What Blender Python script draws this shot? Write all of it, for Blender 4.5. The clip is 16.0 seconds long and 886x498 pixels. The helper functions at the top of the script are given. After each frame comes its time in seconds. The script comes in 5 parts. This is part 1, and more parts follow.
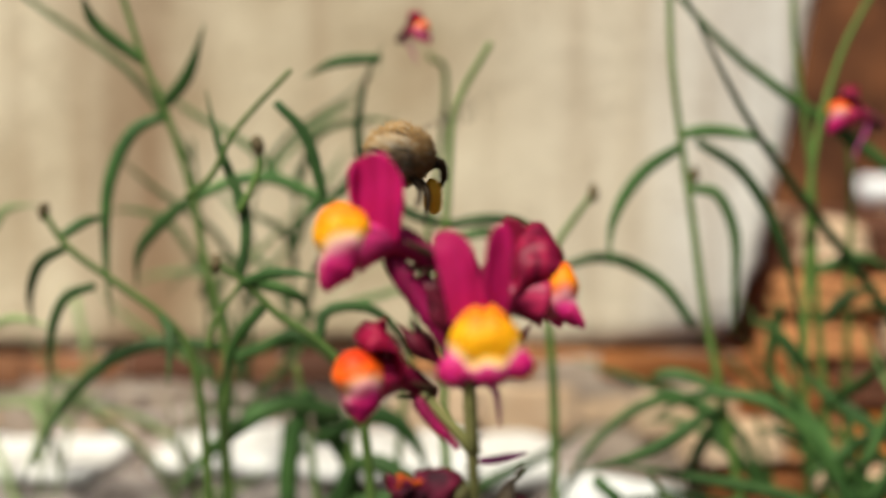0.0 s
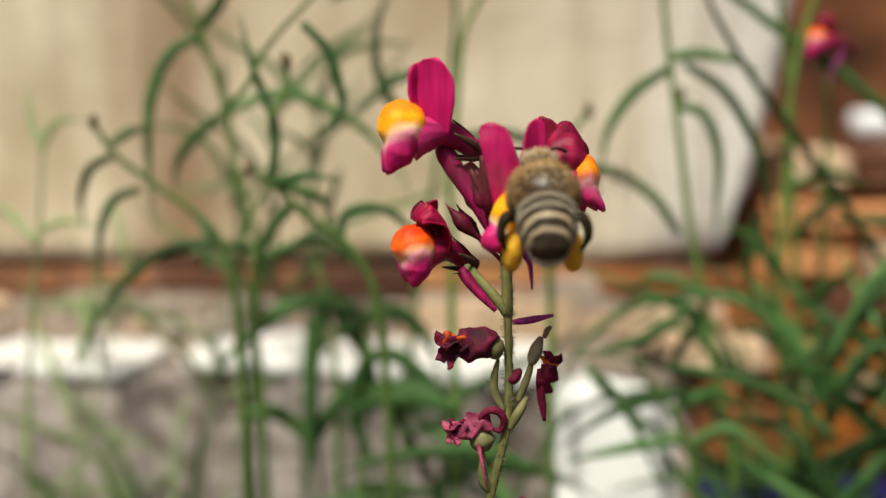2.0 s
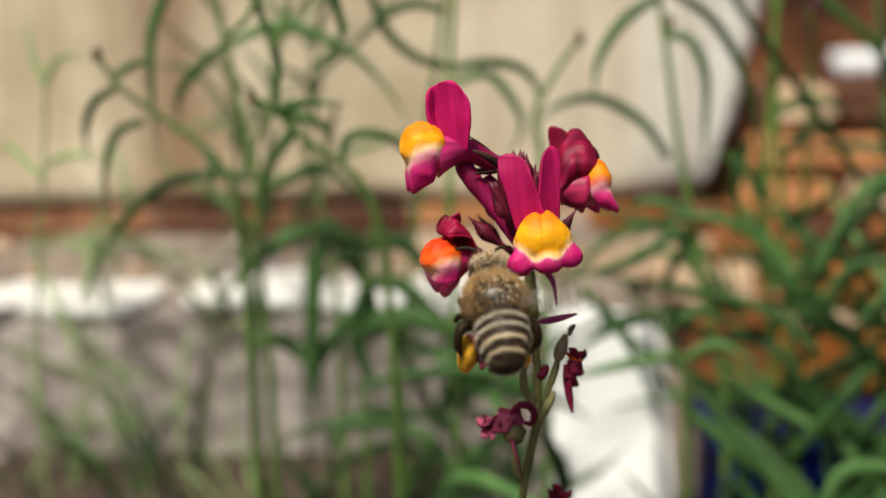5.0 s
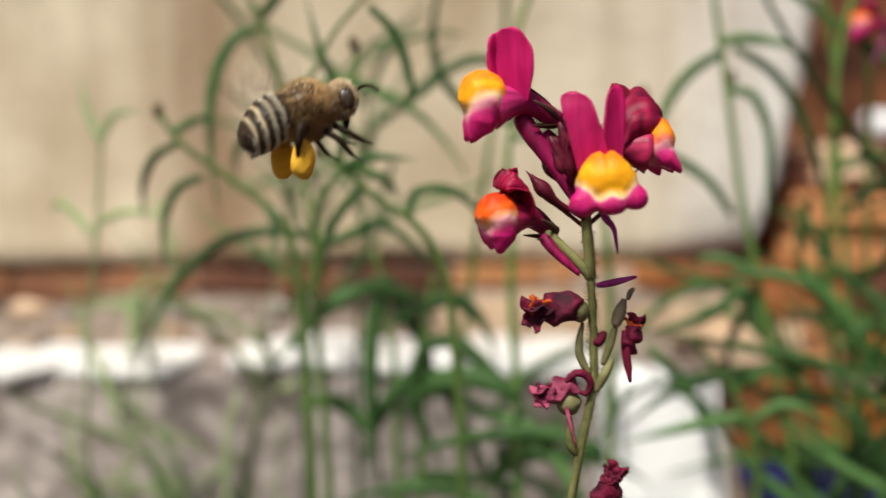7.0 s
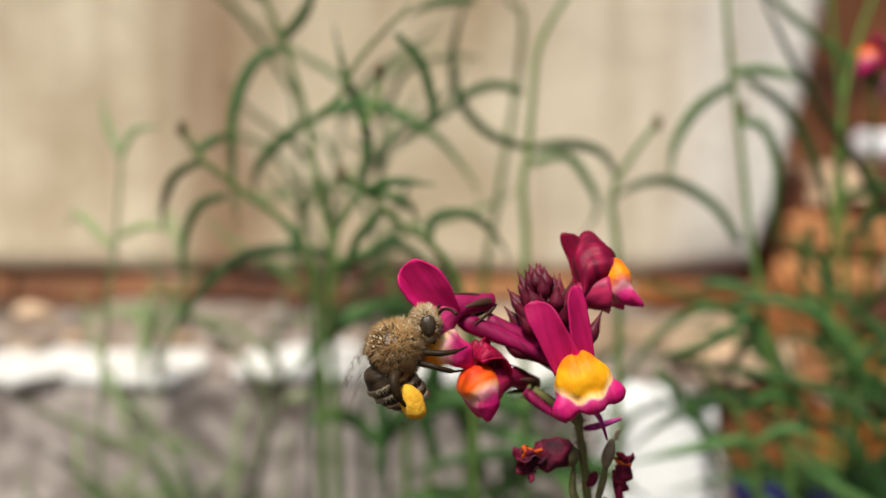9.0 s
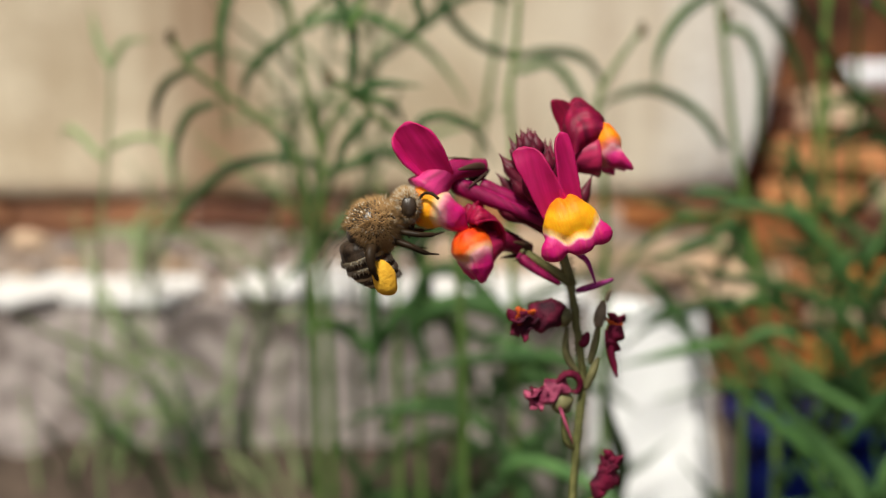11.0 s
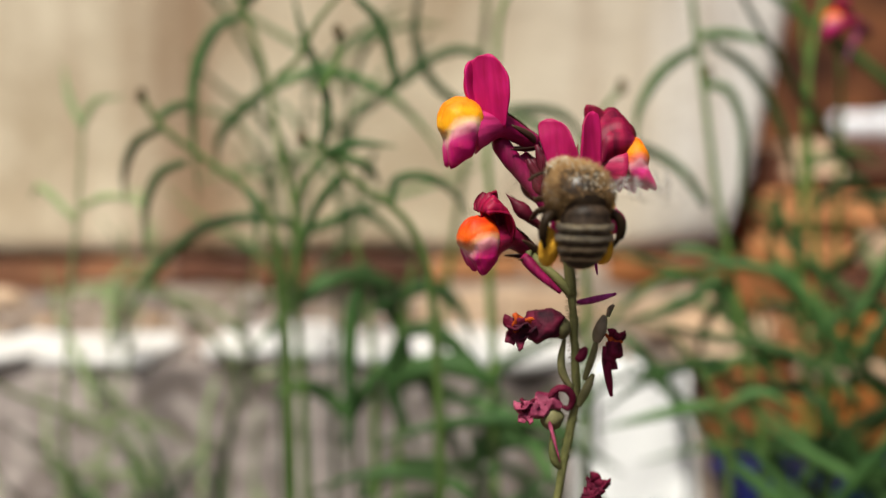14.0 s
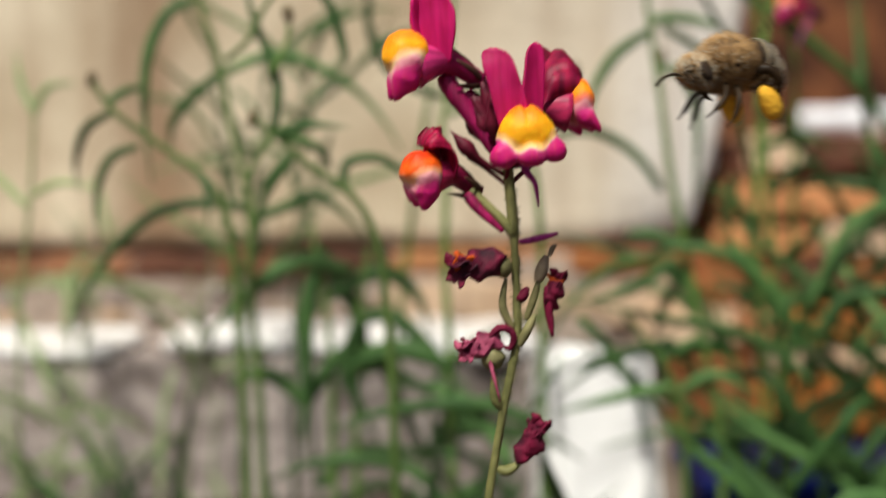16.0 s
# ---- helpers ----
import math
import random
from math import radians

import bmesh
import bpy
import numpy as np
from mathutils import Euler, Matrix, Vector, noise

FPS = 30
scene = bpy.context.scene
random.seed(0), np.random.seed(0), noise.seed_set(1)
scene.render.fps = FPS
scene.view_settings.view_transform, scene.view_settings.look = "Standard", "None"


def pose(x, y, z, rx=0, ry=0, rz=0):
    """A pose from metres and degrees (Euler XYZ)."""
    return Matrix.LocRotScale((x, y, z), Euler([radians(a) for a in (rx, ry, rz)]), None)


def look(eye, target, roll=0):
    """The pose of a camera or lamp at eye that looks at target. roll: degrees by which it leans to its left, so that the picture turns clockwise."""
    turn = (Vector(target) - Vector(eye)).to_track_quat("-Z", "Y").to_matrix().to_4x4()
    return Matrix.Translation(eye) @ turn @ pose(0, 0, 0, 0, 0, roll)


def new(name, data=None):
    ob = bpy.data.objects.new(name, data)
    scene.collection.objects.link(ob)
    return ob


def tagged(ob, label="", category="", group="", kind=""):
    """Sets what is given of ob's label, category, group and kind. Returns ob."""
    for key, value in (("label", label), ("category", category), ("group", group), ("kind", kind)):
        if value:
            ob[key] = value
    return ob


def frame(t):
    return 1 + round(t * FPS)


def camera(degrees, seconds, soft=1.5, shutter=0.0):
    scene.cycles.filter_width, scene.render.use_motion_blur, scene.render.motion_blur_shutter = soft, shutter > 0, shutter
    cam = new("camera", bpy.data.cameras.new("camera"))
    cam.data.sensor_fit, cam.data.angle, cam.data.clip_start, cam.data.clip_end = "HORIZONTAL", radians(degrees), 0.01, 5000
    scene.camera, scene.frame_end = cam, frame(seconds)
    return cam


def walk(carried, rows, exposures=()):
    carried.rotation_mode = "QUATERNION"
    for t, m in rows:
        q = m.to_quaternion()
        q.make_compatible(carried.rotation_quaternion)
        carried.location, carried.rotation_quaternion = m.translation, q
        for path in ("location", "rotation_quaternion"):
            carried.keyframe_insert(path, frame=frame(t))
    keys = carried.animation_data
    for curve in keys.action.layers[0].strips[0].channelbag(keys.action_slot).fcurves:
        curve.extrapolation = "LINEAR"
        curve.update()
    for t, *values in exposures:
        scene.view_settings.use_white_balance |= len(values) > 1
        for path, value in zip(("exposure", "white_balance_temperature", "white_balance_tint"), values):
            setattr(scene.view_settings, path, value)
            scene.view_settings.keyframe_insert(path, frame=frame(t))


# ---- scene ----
# ---- camera ----
cam = camera(45, 16.0, soft=1.3, shutter=0.4)
cam.data.dof.use_dof = True
cam.data.dof.focus_distance = 0.109
cam.data.dof.aperture_fstop = 10.5
walk(cam, [
    (0.0, look((0.00000, 0.00003, 0.11001), (0.00001, 0.19960, 0.09688), -0.03)),
    (0.5, look((-0.00015, -0.00535, 0.11345), (-0.00015, 0.19424, 0.10058), 0.78)),
    (1.0, look((-0.00008, -0.01291, 0.10733), (-0.00063, 0.18624, 0.08889), 0.34)),
    (1.5, look((0.00056, -0.01581, 0.10377), (-0.00302, 0.18325, 0.08465), 0.19)),
    (2.0, look((0.00080, -0.01701, 0.10518), (-0.00165, 0.18168, 0.08247), 0.32)),
    (2.5, look((0.00060, -0.01950, 0.10300), (0.00503, 0.17970, 0.08570), 0.02)),
    (3.0, look((-0.00021, -0.02085, 0.10518), (0.00603, 0.17831, 0.08790), -0.22)),
    (3.5, look((-0.00009, -0.02046, 0.10551), (0.00501, 0.17837, 0.08450), -0.23)),
    (4.0, look((0.00145, -0.01682, 0.10146), (0.00115, 0.18142, 0.07500), -0.06)),
    (4.2, look((0.00092, -0.01815, 0.10085), (0.00040, 0.17931, 0.06908), -0.07)),
    (6.3, look((-0.00371, -0.02438, 0.09795), (0.00013, 0.17439, 0.07613), -1.41)),
    (6.5, look((-0.00310, -0.02343, 0.09804), (-0.00432, 0.17546, 0.07700), -0.81)),
    (7.0, look((-0.01235, -0.01942, 0.09753), (-0.01074, 0.17988, 0.08100), -0.60)),
    (7.5, look((-0.01939, -0.01712, 0.10165), (-0.01354, 0.18216, 0.08569), 0.39)),
    (8.0, look((-0.01734, -0.02118, 0.10078), (-0.00886, 0.17820, 0.08764), 0.66)),
    (8.5, look((-0.01687, -0.02220, 0.10157), (-0.01122, 0.17723, 0.08768), 0.66)),
    (9.0, look((-0.01886, -0.02215, 0.10228), (-0.01267, 0.17697, 0.08454), 0.83)),
    (9.5, look((-0.01935, -0.02359, 0.09724), (-0.01242, 0.17513, 0.07573), 0.39)),
    (10.0, look((-0.01793, -0.02492, 0.09564), (-0.01183, 0.17358, 0.07199), 0.36)),
    (10.2, look((-0.01723, -0.02577, 0.09403), (-0.01141, 0.17270, 0.06997), 0.22)),
    (12.3, look((-0.01711, -0.02531, 0.09163), (-0.00918, 0.17327, 0.06926), 0.25)),
    (12.5, look((-0.01480, -0.02588, 0.08706), (-0.00794, 0.17315, 0.06862), -1.18)),
    (13.0, look((-0.01401, -0.02460, 0.09297), (-0.00616, 0.17452, 0.07600), -0.33)),
    (13.5, look((-0.01451, -0.02496, 0.09404), (-0.00598, 0.17433, 0.07950), -0.19)),
    (14.0, look((-0.01411, -0.02162, 0.09538), (-0.00675, 0.17759, 0.07928), 0.12)),
    (14.5, look((-0.01354, -0.01901, 0.09626), (-0.00617, 0.18003, 0.07816), 0.35)),
    (15.0, look((-0.01458, -0.01779, 0.09193), (-0.00623, 0.18086, 0.07026), -0.22)),
    (15.5, look((-0.01298, -0.02107, 0.08689), (-0.00559, 0.17769, 0.06599), -0.33)),
    (16.0, look((-0.00953, -0.02193, 0.09098), (0.00101, 0.17729, 0.07692), -0.23)),
], exposures=[(0.0, 0.48, 6500, 10), (3.5, 0.48, 6500, 10), (4.1, 0.42, 6500, 10), (6.3, 0.55, 6250, 14), (9.0, 0.51, 6250, 14), (10.0, 0.45, 6260, 14), (12.5, 0.47, 6280, 14), (14.5, 0.49, 6280, 14), (15.2, 0.44, 6280, 14), (16.0, 0.50, 6280, 14)])

# ---- light: bright open shade under a thin cloud cover ----
SUN_UP, SUN_TURN = 58, 205
world = bpy.data.worlds.new("sky")
scene.world = world
world.use_nodes = True
wn = world.node_tree.nodes
sky = wn.new("ShaderNodeTexSky")
sky.sky_type, sky.sun_disc = "NISHITA", False
sky.sun_elevation, sky.sun_rotation = radians(SUN_UP), radians(SUN_TURN)
sky.air_density, sky.dust_density = 1.0, 4.0
wn["Background"].inputs["Strength"].default_value = 0.041
world.node_tree.links.new(sky.outputs[0], wn["Background"].inputs["Color"])
sun = new("sun", bpy.data.lights.new("sun", "SUN"))
sun.data.energy, sun.data.angle, sun.data.color = 3.45, radians(11), (0.985, 0.957, 0.80)
a = radians(SUN_TURN)
sun.matrix_world = look((0, 0, 0), (-math.sin(a) * math.cos(radians(SUN_UP)), -math.cos(a) * math.cos(radians(SUN_UP)), -math.sin(radians(SUN_UP))))

MM = 0.001


# ---- materials ----
class Nodes:
    """A small wrapper that builds a node material."""

    def __init__(self, name, rough=0.6, spec=0.4):
        self.mat = bpy.data.materials.new(name)
        self.mat.use_nodes = True
        self.tree = self.mat.node_tree
        self.bsdf = self.tree.nodes["Principled BSDF"]
        self.bsdf.inputs["Roughness"].default_value = rough
        self.bsdf.inputs["Specular IOR Level"].default_value = spec
        self.coord = self.tree.nodes.new("ShaderNodeTexCoord")

    def add(self, kind, **inputs):
        n = self.tree.nodes.new(kind)
        for k, v in inputs.items():
            n.inputs[k.replace("_", " ")].default_value = v
        return n

    def link(self, a, b):
        self.tree.links.new(a, b)

    def noise(self, scale, detail=4.0, space="Object", stretch=None):
        n = self.add("ShaderNodeTexNoise", Scale=scale, Detail=detail)
        src = self.coord.outputs[space]
        if stretch:
            mp = self.add("ShaderNodeMapping", Scale=stretch)
            self.link(src, mp.inputs["Vector"])
            src = mp.outputs[0]
        self.link(src, n.inputs["Vector"])
        return n.outputs["Fac"]

    def ramp(self, fac, stops):
        r = self.tree.nodes.new("ShaderNodeValToRGB")
        while len(r.color_ramp.elements) < len(stops):
            r.color_ramp.elements.new(0.5)
        for e, (p, c) in zip(r.color_ramp.elements, stops):
            e.position, e.color = p, (*c, 1) if len(c) == 3 else c
        self.link(fac, r.inputs["Fac"])
        return r.outputs["Color"]

    def mix(self, fac, c1, c2, mode="MIX"):
        m = self.tree.nodes.new("ShaderNodeMix")
        m.data_type, m.blend_type = "RGBA", mode
        for sock, v in ((m.inputs["Factor"], fac), (m.inputs["A"], c1), (m.inputs["B"], c2)):
            if isinstance(v, bpy.types.NodeSocket):
                self.link(v, sock)
            elif isinstance(v, (int, float)):
                sock.default_value = v
            else:
                sock.default_value = (*v, 1)
        return m.outputs["Result"]

    def color(self, sock):
        self.link(sock, self.bsdf.inputs["Base Color"])

    def bump(self, fac, strength=0.3, distance=0.001):
        b = self.add("ShaderNodeBump", Strength=strength, Distance=distance)
        self.link(fac, b.inputs["Height"])
        self.link(b.outputs[0], self.bsdf.inputs["Normal"])

    def random_tint(self, base, amount):
        info = self.tree.nodes.new("ShaderNodeObjectInfo")
        r = self.ramp(info.outputs["Random"], [(0, (1 - amount,) * 3), (1, (1 + amount,) * 3)])
        return self.mix(1.0, base, r, "MULTIPLY")

    def axis(self, which, space="Object"):
        s = self.tree.nodes.new("ShaderNodeSeparateXYZ")
        self.link(self.coord.outputs[space], s.inputs[0])
        return s.outputs[which]

    def remap(self, fac, lo, hi):
        m = self.tree.nodes.new("ShaderNodeMapRange")
        m.inputs["From Min"].default_value, m.inputs["From Max"].default_value = lo, hi
        self.link(fac, m.inputs["Value"])
        return m.outputs["Result"]

    def math(self, op, a, b):
        m = self.tree.nodes.new("ShaderNodeMath")
        m.operation = op
        for sock, v in zip(m.inputs, (a, b)):
            if isinstance(v, bpy.types.NodeSocket):
                self.link(v, sock)
            else:
                sock.default_value = v
        return m.outputs[0]


def plain(name, dark, light, scale, rough=0.6, bump=0.3, depth=0.0005, spec=0.3, detail=5.0, stretch=None, tint=0.0, c=0.2):
    n = Nodes(name, rough, spec)
    fine, broad = n.noise(scale, detail, stretch=stretch), n.noise(scale * 0.22, 3.0, stretch=stretch)
    both = n.math("MULTIPLY", n.math("ADD", fine, broad), 0.5)
    shade = n.ramp(both, [(0.5 - c, dark), (0.5 + c, light)])
    if tint:
        shade = n.random_tint(shade, tint)
    n.color(shade)
    n.bump(fine, bump, depth)
    return n.mat


def petal_material(name, deep, bright, thin=0.35):
    """Velvety petal with fine darker veins that run along its length (generated Z) and a light that shines through."""
    n = Nodes(name, 0.55, 0.25)
    veins = n.noise(900, 3.0, stretch=(1.6, 1.6, 0.12))
    blotch = n.noise(260, 3.0)
    f = n.math("ADD", n.math("MULTIPLY", veins, 0.65), n.math("MULTIPLY", blotch, 0.35))
    n.color(n.ramp(f, [(0.32, deep), (0.66, bright)]))
    n.bump(veins, 0.25, 0.0002)
    n.bsdf.inputs["Subsurface Weight"].default_value = thin
    n.bsdf.inputs["Subsurface Radius"].default_value = (0.0012, 0.0004, 0.0006)
    return n.mat


def lip_material(name, crest, body, foot=(0.95, 0.66, 0.30), blush=0.0):
    """Lower lip: orange crest, yellow swelling, cream foot and magenta lobes, by how far along the lip a point lies."""
    n = Nodes(name, 0.55, 0.25)
    along, across = n.tree.nodes.new("ShaderNodeAttribute"), n.tree.nodes.new("ShaderNodeAttribute")
    along.attribute_name, across.attribute_name = "along", "across"
    wob = n.math("MULTIPLY", n.math("SUBTRACT", n.noise(480, 3.0), 0.5), 0.15)
    scallop = n.math("MULTIPLY", n.math("ABSOLUTE", n.math("SINE", n.math("MULTIPLY", across.outputs["Fac"], 4.2), 0.0), 0.0), 0.05)
    side = n.math("MULTIPLY", n.math("POWER", n.math("ABSOLUTE", across.outputs["Fac"], 0.0), 2.4), 0.21)
    f = n.math("SUBTRACT", n.math("ADD", n.math("ADD", along.outputs["Fac"], wob), side), scallop)
    streak = n.noise(1500, 3.0, stretch=(2.0, 0.3, 0.3))
    c = n.ramp(f, [(0.10, crest), (0.28, body), (0.50 - blush, body), (0.61 - 0.9 * blush, foot), (0.63 - 0.5 * blush, (0.86, 0.40, 0.43)), (0.66 + 0.3 * blush, (0.62, 0.04, 0.22)), (0.74 + 0.4 * blush, (0.57, 0.008, 0.16))])
    n.color(n.mix(n.math("MULTIPLY", n.remap(streak, 0.45, 0.75), 0.18), c, (0.75, 0.16, 0.01)))
    n.bump(streak, 0.35, 0.0003)
    n.bsdf.inputs["Subsurface Weight"].default_value = 0.3
    n.bsdf.inputs["Subsurface Radius"].default_value = (0.0012, 0.0005, 0.0004)
    return n.mat


M_PETAL = petal_material("petal magenta", (0.42, 0.003, 0.082), (0.66, 0.010, 0.175))
M_PETAL_DARK = petal_material("petal crimson", (0.13, 0.001, 0.018), (0.40, 0.004, 0.055))
M_TUBE = petal_material("floret tube", (0.12, 0.002, 0.03), (0.36, 0.006, 0.10))


def throat_material(name, front, back):
    """Floret throat that pales from the dark calyx end to the pink mouth (local Y)."""
    n = Nodes(name, 0.5, 0.3)
    veins = n.noise(800, 3.0, stretch=(1.5, 0.15, 1.5))
    y = n.math("ADD", n.axis("Y"), n.math("MULTIPLY", n.math("SUBTRACT", veins, 0.5), 0.003))
    c = n.mix(n.remap(y, 0.0, 0.0045), front, back)
    n.color(n.mix(n.math("MULTIPLY", n.remap(veins, 0.45, 0.7), 0.5), c, (0.10, 0.003, 0.03)))
    n.bump(veins, 0.3, 0.0003)
    n.bsdf.inputs["Subsurface Weight"].default_value = 0.25
    n.bsdf.inputs["Subsurface Radius"].default_value = (0.0012, 0.0004, 0.0006)
    return n.mat


M_THROAT = throat_material("floret throat", (0.60, 0.035, 0.19), (0.30, 0.006, 0.08))
M_THROAT_OLD = throat_material("old floret throat", (0.50, 0.02, 0.10), (0.14, 0.003, 0.03))
M_HOOD = petal_material("hood crimson", (0.09, 0.001, 0.018), (0.34, 0.003, 0.05))
M_PETAL_DEEP = petal_material("deep magenta petal", (0.30, 0.002, 0.060), (0.50, 0.006, 0.120))
M_SPUR = petal_material("floret spur", (0.20, 0.012, 0.10), (0.46, 0.05, 0.27))
M_LIP = lip_material("yellow lower lip", (0.95, 0.22, 0.002), (0.95, 0.43, 0.004))
M_LIP_SIDE = lip_material("blushing yellow lower lip", (0.95, 0.24, 0.002), (0.95, 0.40, 0.004), (0.90, 0.62, 0.34), 0.10)
M_LIP_ORANGE = lip_material("deep yellow lower lip", (0.95, 0.16, 0.002), (0.95, 0.27, 0.003), (0.84, 0.20, 0.16), 0.08)
M_LIP_OLD = lip_material("orange lower lip", (0.66, 0.040, 0.002), (0.85, 0.11, 0.004), (0.84, 0.40, 0.20), 0.14)
M_BUD = plain("bud maroon", (0.045, 0.003, 0.010), (0.18, 0.010, 0.034), 900, 0.5, 0.4, 0.0003)
M_SEPAL = plain("sepal", (0.035, 0.010, 0.010), (0.10, 0.06, 0.03), 700, 0.6, 0.3, 0.0002)
M_WITHER = plain("withered petal", (0.015, 0.001, 0.007), (0.19, 0.004, 0.035), 500, 0.75, 0.8, 0.0006, c=0.13)
M_WITHER_PINK = plain("faded petal", (0.12, 0.003, 0.03), (0.55, 0.11, 0.20), 500, 0.65, 0.8, 0.0006, c=0.13)
M_WITHER_ORANGE = plain("withered orange", (0.30, 0.02, 0.005), (0.65, 0.12, 0.006), 500, 0.7, 0.8, 0.0006)
M_STALK = plain("stalk", (0.085, 0.095, 0.028), (0.25, 0.24, 0.085), 800, 0.6, 0.5, 0.0003)
M_CAPSULE = plain("seed capsule", (0.075, 0.075, 0.028), (0.27, 0.245, 0.105), 700, 0.6, 0.5, 0.0003)
M_HUSK = plain("dry husk", (0.14, 0.108, 0.062), (0.42, 0.34, 0.22), 700, 0.7, 0.6, 0.0003)
M_LEAF = plain("leaf green", (0.013, 0.043, 0.011), (0.054, 0.118, 0.030), 260, 0.55, 0.2, 0.0003, spec=0.2, tint=0.4)
M_LEAF_MID = plain("leaf mid green", (0.030, 0.078, 0.022), (0.096, 0.190, 0.056), 260, 0.55, 0.2, 0.0003, spec=0.2, tint=0.4)
M_LEAF_PALE = plain("leaf pale green", (0.15, 0.22, 0.08), (0.30, 0.38, 0.17), 260, 0.55, 0.2, 0.0003, tint=0.2)
M_STEM = plain("stem green", (0.058, 0.112, 0.022), (0.140, 0.235, 0.054), 260, 0.55, 0.2, 0.0003, tint=0.3)
M_BUD_DRY = plain("dry bud", (0.06, 0.045, 0.022), (0.17, 0.125, 0.06), 600, 0.7, 0.5, 0.0004)


def cream_stone():
    n = Nodes("cream stone", 0.75, 0.2)
    x, z = n.axis("X"), n.axis("Z")
    grain, broad = n.noise(420, 6.0), n.noise(38, 4.0)
    streak = n.noise(60, 4.0, stretch=(1.0, 1.0, 0.10))
    base = n.ramp(broad, [(0.3, (0.45, 0.35, 0.23)), (0.68, (0.71, 0.61, 0.455))])
    wob = n.math("MULTIPLY", n.math("SUBTRACT", n.noise(55, 4.0, stretch=(1, 1, 0.35)), 0.5), 0.022)
    xs = n.math("ADD", x, wob)
    # two brown run-off streaks
    d1 = n.math("ABSOLUTE", n.math("SUBTRACT", xs, -0.0640), 0.0)
    d2 = n.math("ABSOLUTE", n.math("SUBTRACT", xs, -0.0050), 0.0)
    s1 = n.math("MULTIPLY", n.remap(d1, 0.018, 0.004), n.remap(streak, 0.15, 0.5))
    s2 = n.math("MULTIPLY", n.remap(d2, 0.009, 0.002), n.remap(streak, 0.42, 0.75))
    base = n.mix(n.math("MULTIPLY", s1, 0.9), base, (0.27, 0.165, 0.095))
    base = n.mix(n.math("MULTIPLY", s2, 0.6), base, (0.34, 0.22, 0.13))
    base = n.mix(n.math("MULTIPLY", n.remap(xs, -0.004, 0.030), 0.6), base, (0.74, 0.65, 0.53))
    # bright edge light painted into the colour towards the end of the block
    base = n.mix(n.math("MULTIPLY", n.remap(xs, 0.040, 0.060), n.remap(streak, 0.15, 0.5)), base, (0.81, 0.765, 0.71))
    base = n.mix(n.remap(grain, 0.60, 0.85), base, (0.30, 0.21, 0.13))
    thin = n.noise(150, 4.0, stretch=(1.0, 1.0, 0.07))
    base = n.mix(n.math("MULTIPLY", n.remap(thin, 0.52, 0.72), 0.45), base, (0.36, 0.245, 0.15))
    n.color(base)
    n.bump(n.math("ADD", grain, broad), 0.35, 0.0015)
    return n.mat


M_CREAM = cream_stone()
M_TERRA = plain("terracotta", (0.28, 0.105, 0.038), (0.64, 0.30, 0.125), 70, 0.7, 0.5, 0.0012, tint=0.3)
# dark bricks, with the shade low in the pile put into their colour
M_TERRA_DARK = plain("dark shaded terracotta", (0.09, 0.026, 0.008), (0.42, 0.155, 0.045), 60, 0.7, 0.5, 0.0012, tint=0.3)
M_STRIP = plain("brown brick edge", (0.09, 0.034, 0.018), (0.36, 0.16, 0.075), 70, 0.8, 0.5, 0.0012, tint=0.2)
M_TERRA_ORANGE = plain("orange terracotta", (0.34, 0.10, 0.016), (0.66, 0.24, 0.05), 60, 0.7, 0.5, 0.0012, tint=0.2)
M_TERRA_PALE = plain("pale brick", (0.42, 0.27, 0.16), (0.70, 0.53, 0.38), 80, 0.75, 0.5, 0.0012, tint=0.15)
M_BROWN = plain("brown wood", (0.04, 0.014, 0.008), (0.18, 0.068, 0.034), 60, 0.7, 0.5, 0.001, stretch=(1, 1, 0.3))
M_OLDWALL = plain("stained wall", (0.03, 0.010, 0.006), (0.30, 0.115, 0.045), 60, 0.8, 0.5, 0.002, c=0.14)
M_MORTAR = plain("mortar", (0.24, 0.17, 0.125), (0.52, 0.43, 0.36), 150, 0.9, 0.7, 0.001)
M_CONCRETE = plain("concrete", (0.16, 0.125, 0.11), (0.55, 0.475, 0.44), 190, 0.9, 0.8, 0.0015, c=0.10)
M_RUBBLE = plain("pink grey rubble", (0.18, 0.135, 0.11), (0.55, 0.475, 0.42), 130, 0.9, 0.6, 0.0012, tint=0.25, c=0.1)
M_WHITE = plain("white paint", (0.64, 0.62, 0.60), (0.90, 0.895, 0.89), 110, 0.6, 0.4, 0.0008, c=0.11)
M_LIME = plain("fresh limewash", (0.84, 0.835, 0.83), (0.93, 0.93, 0.93), 120, 0.7, 0.3, 0.0006)
M_PIPE = plain("white plastic", (0.70, 0.72, 0.78), (0.84, 0.86, 0.90), 90, 0.35, 0.1, 0.0003, spec=0.5)
M_BLUE = plain("blue plastic", (0.003, 0.008, 0.09), (0.007, 0.018, 0.20), 90, 0.45, 0.1, 0.0003, spec=0.25)
M_SOIL = plain("soil", (0.025, 0.017, 0.012), (0.12, 0.085, 0.062), 160, 0.95, 1.0, 0.003)
M_PEBBLE = plain("pebble", (0.10, 0.085, 0.075), (0.34, 0.29, 0.26), 200, 0.8, 0.4, 0.0006, tint=0.4)

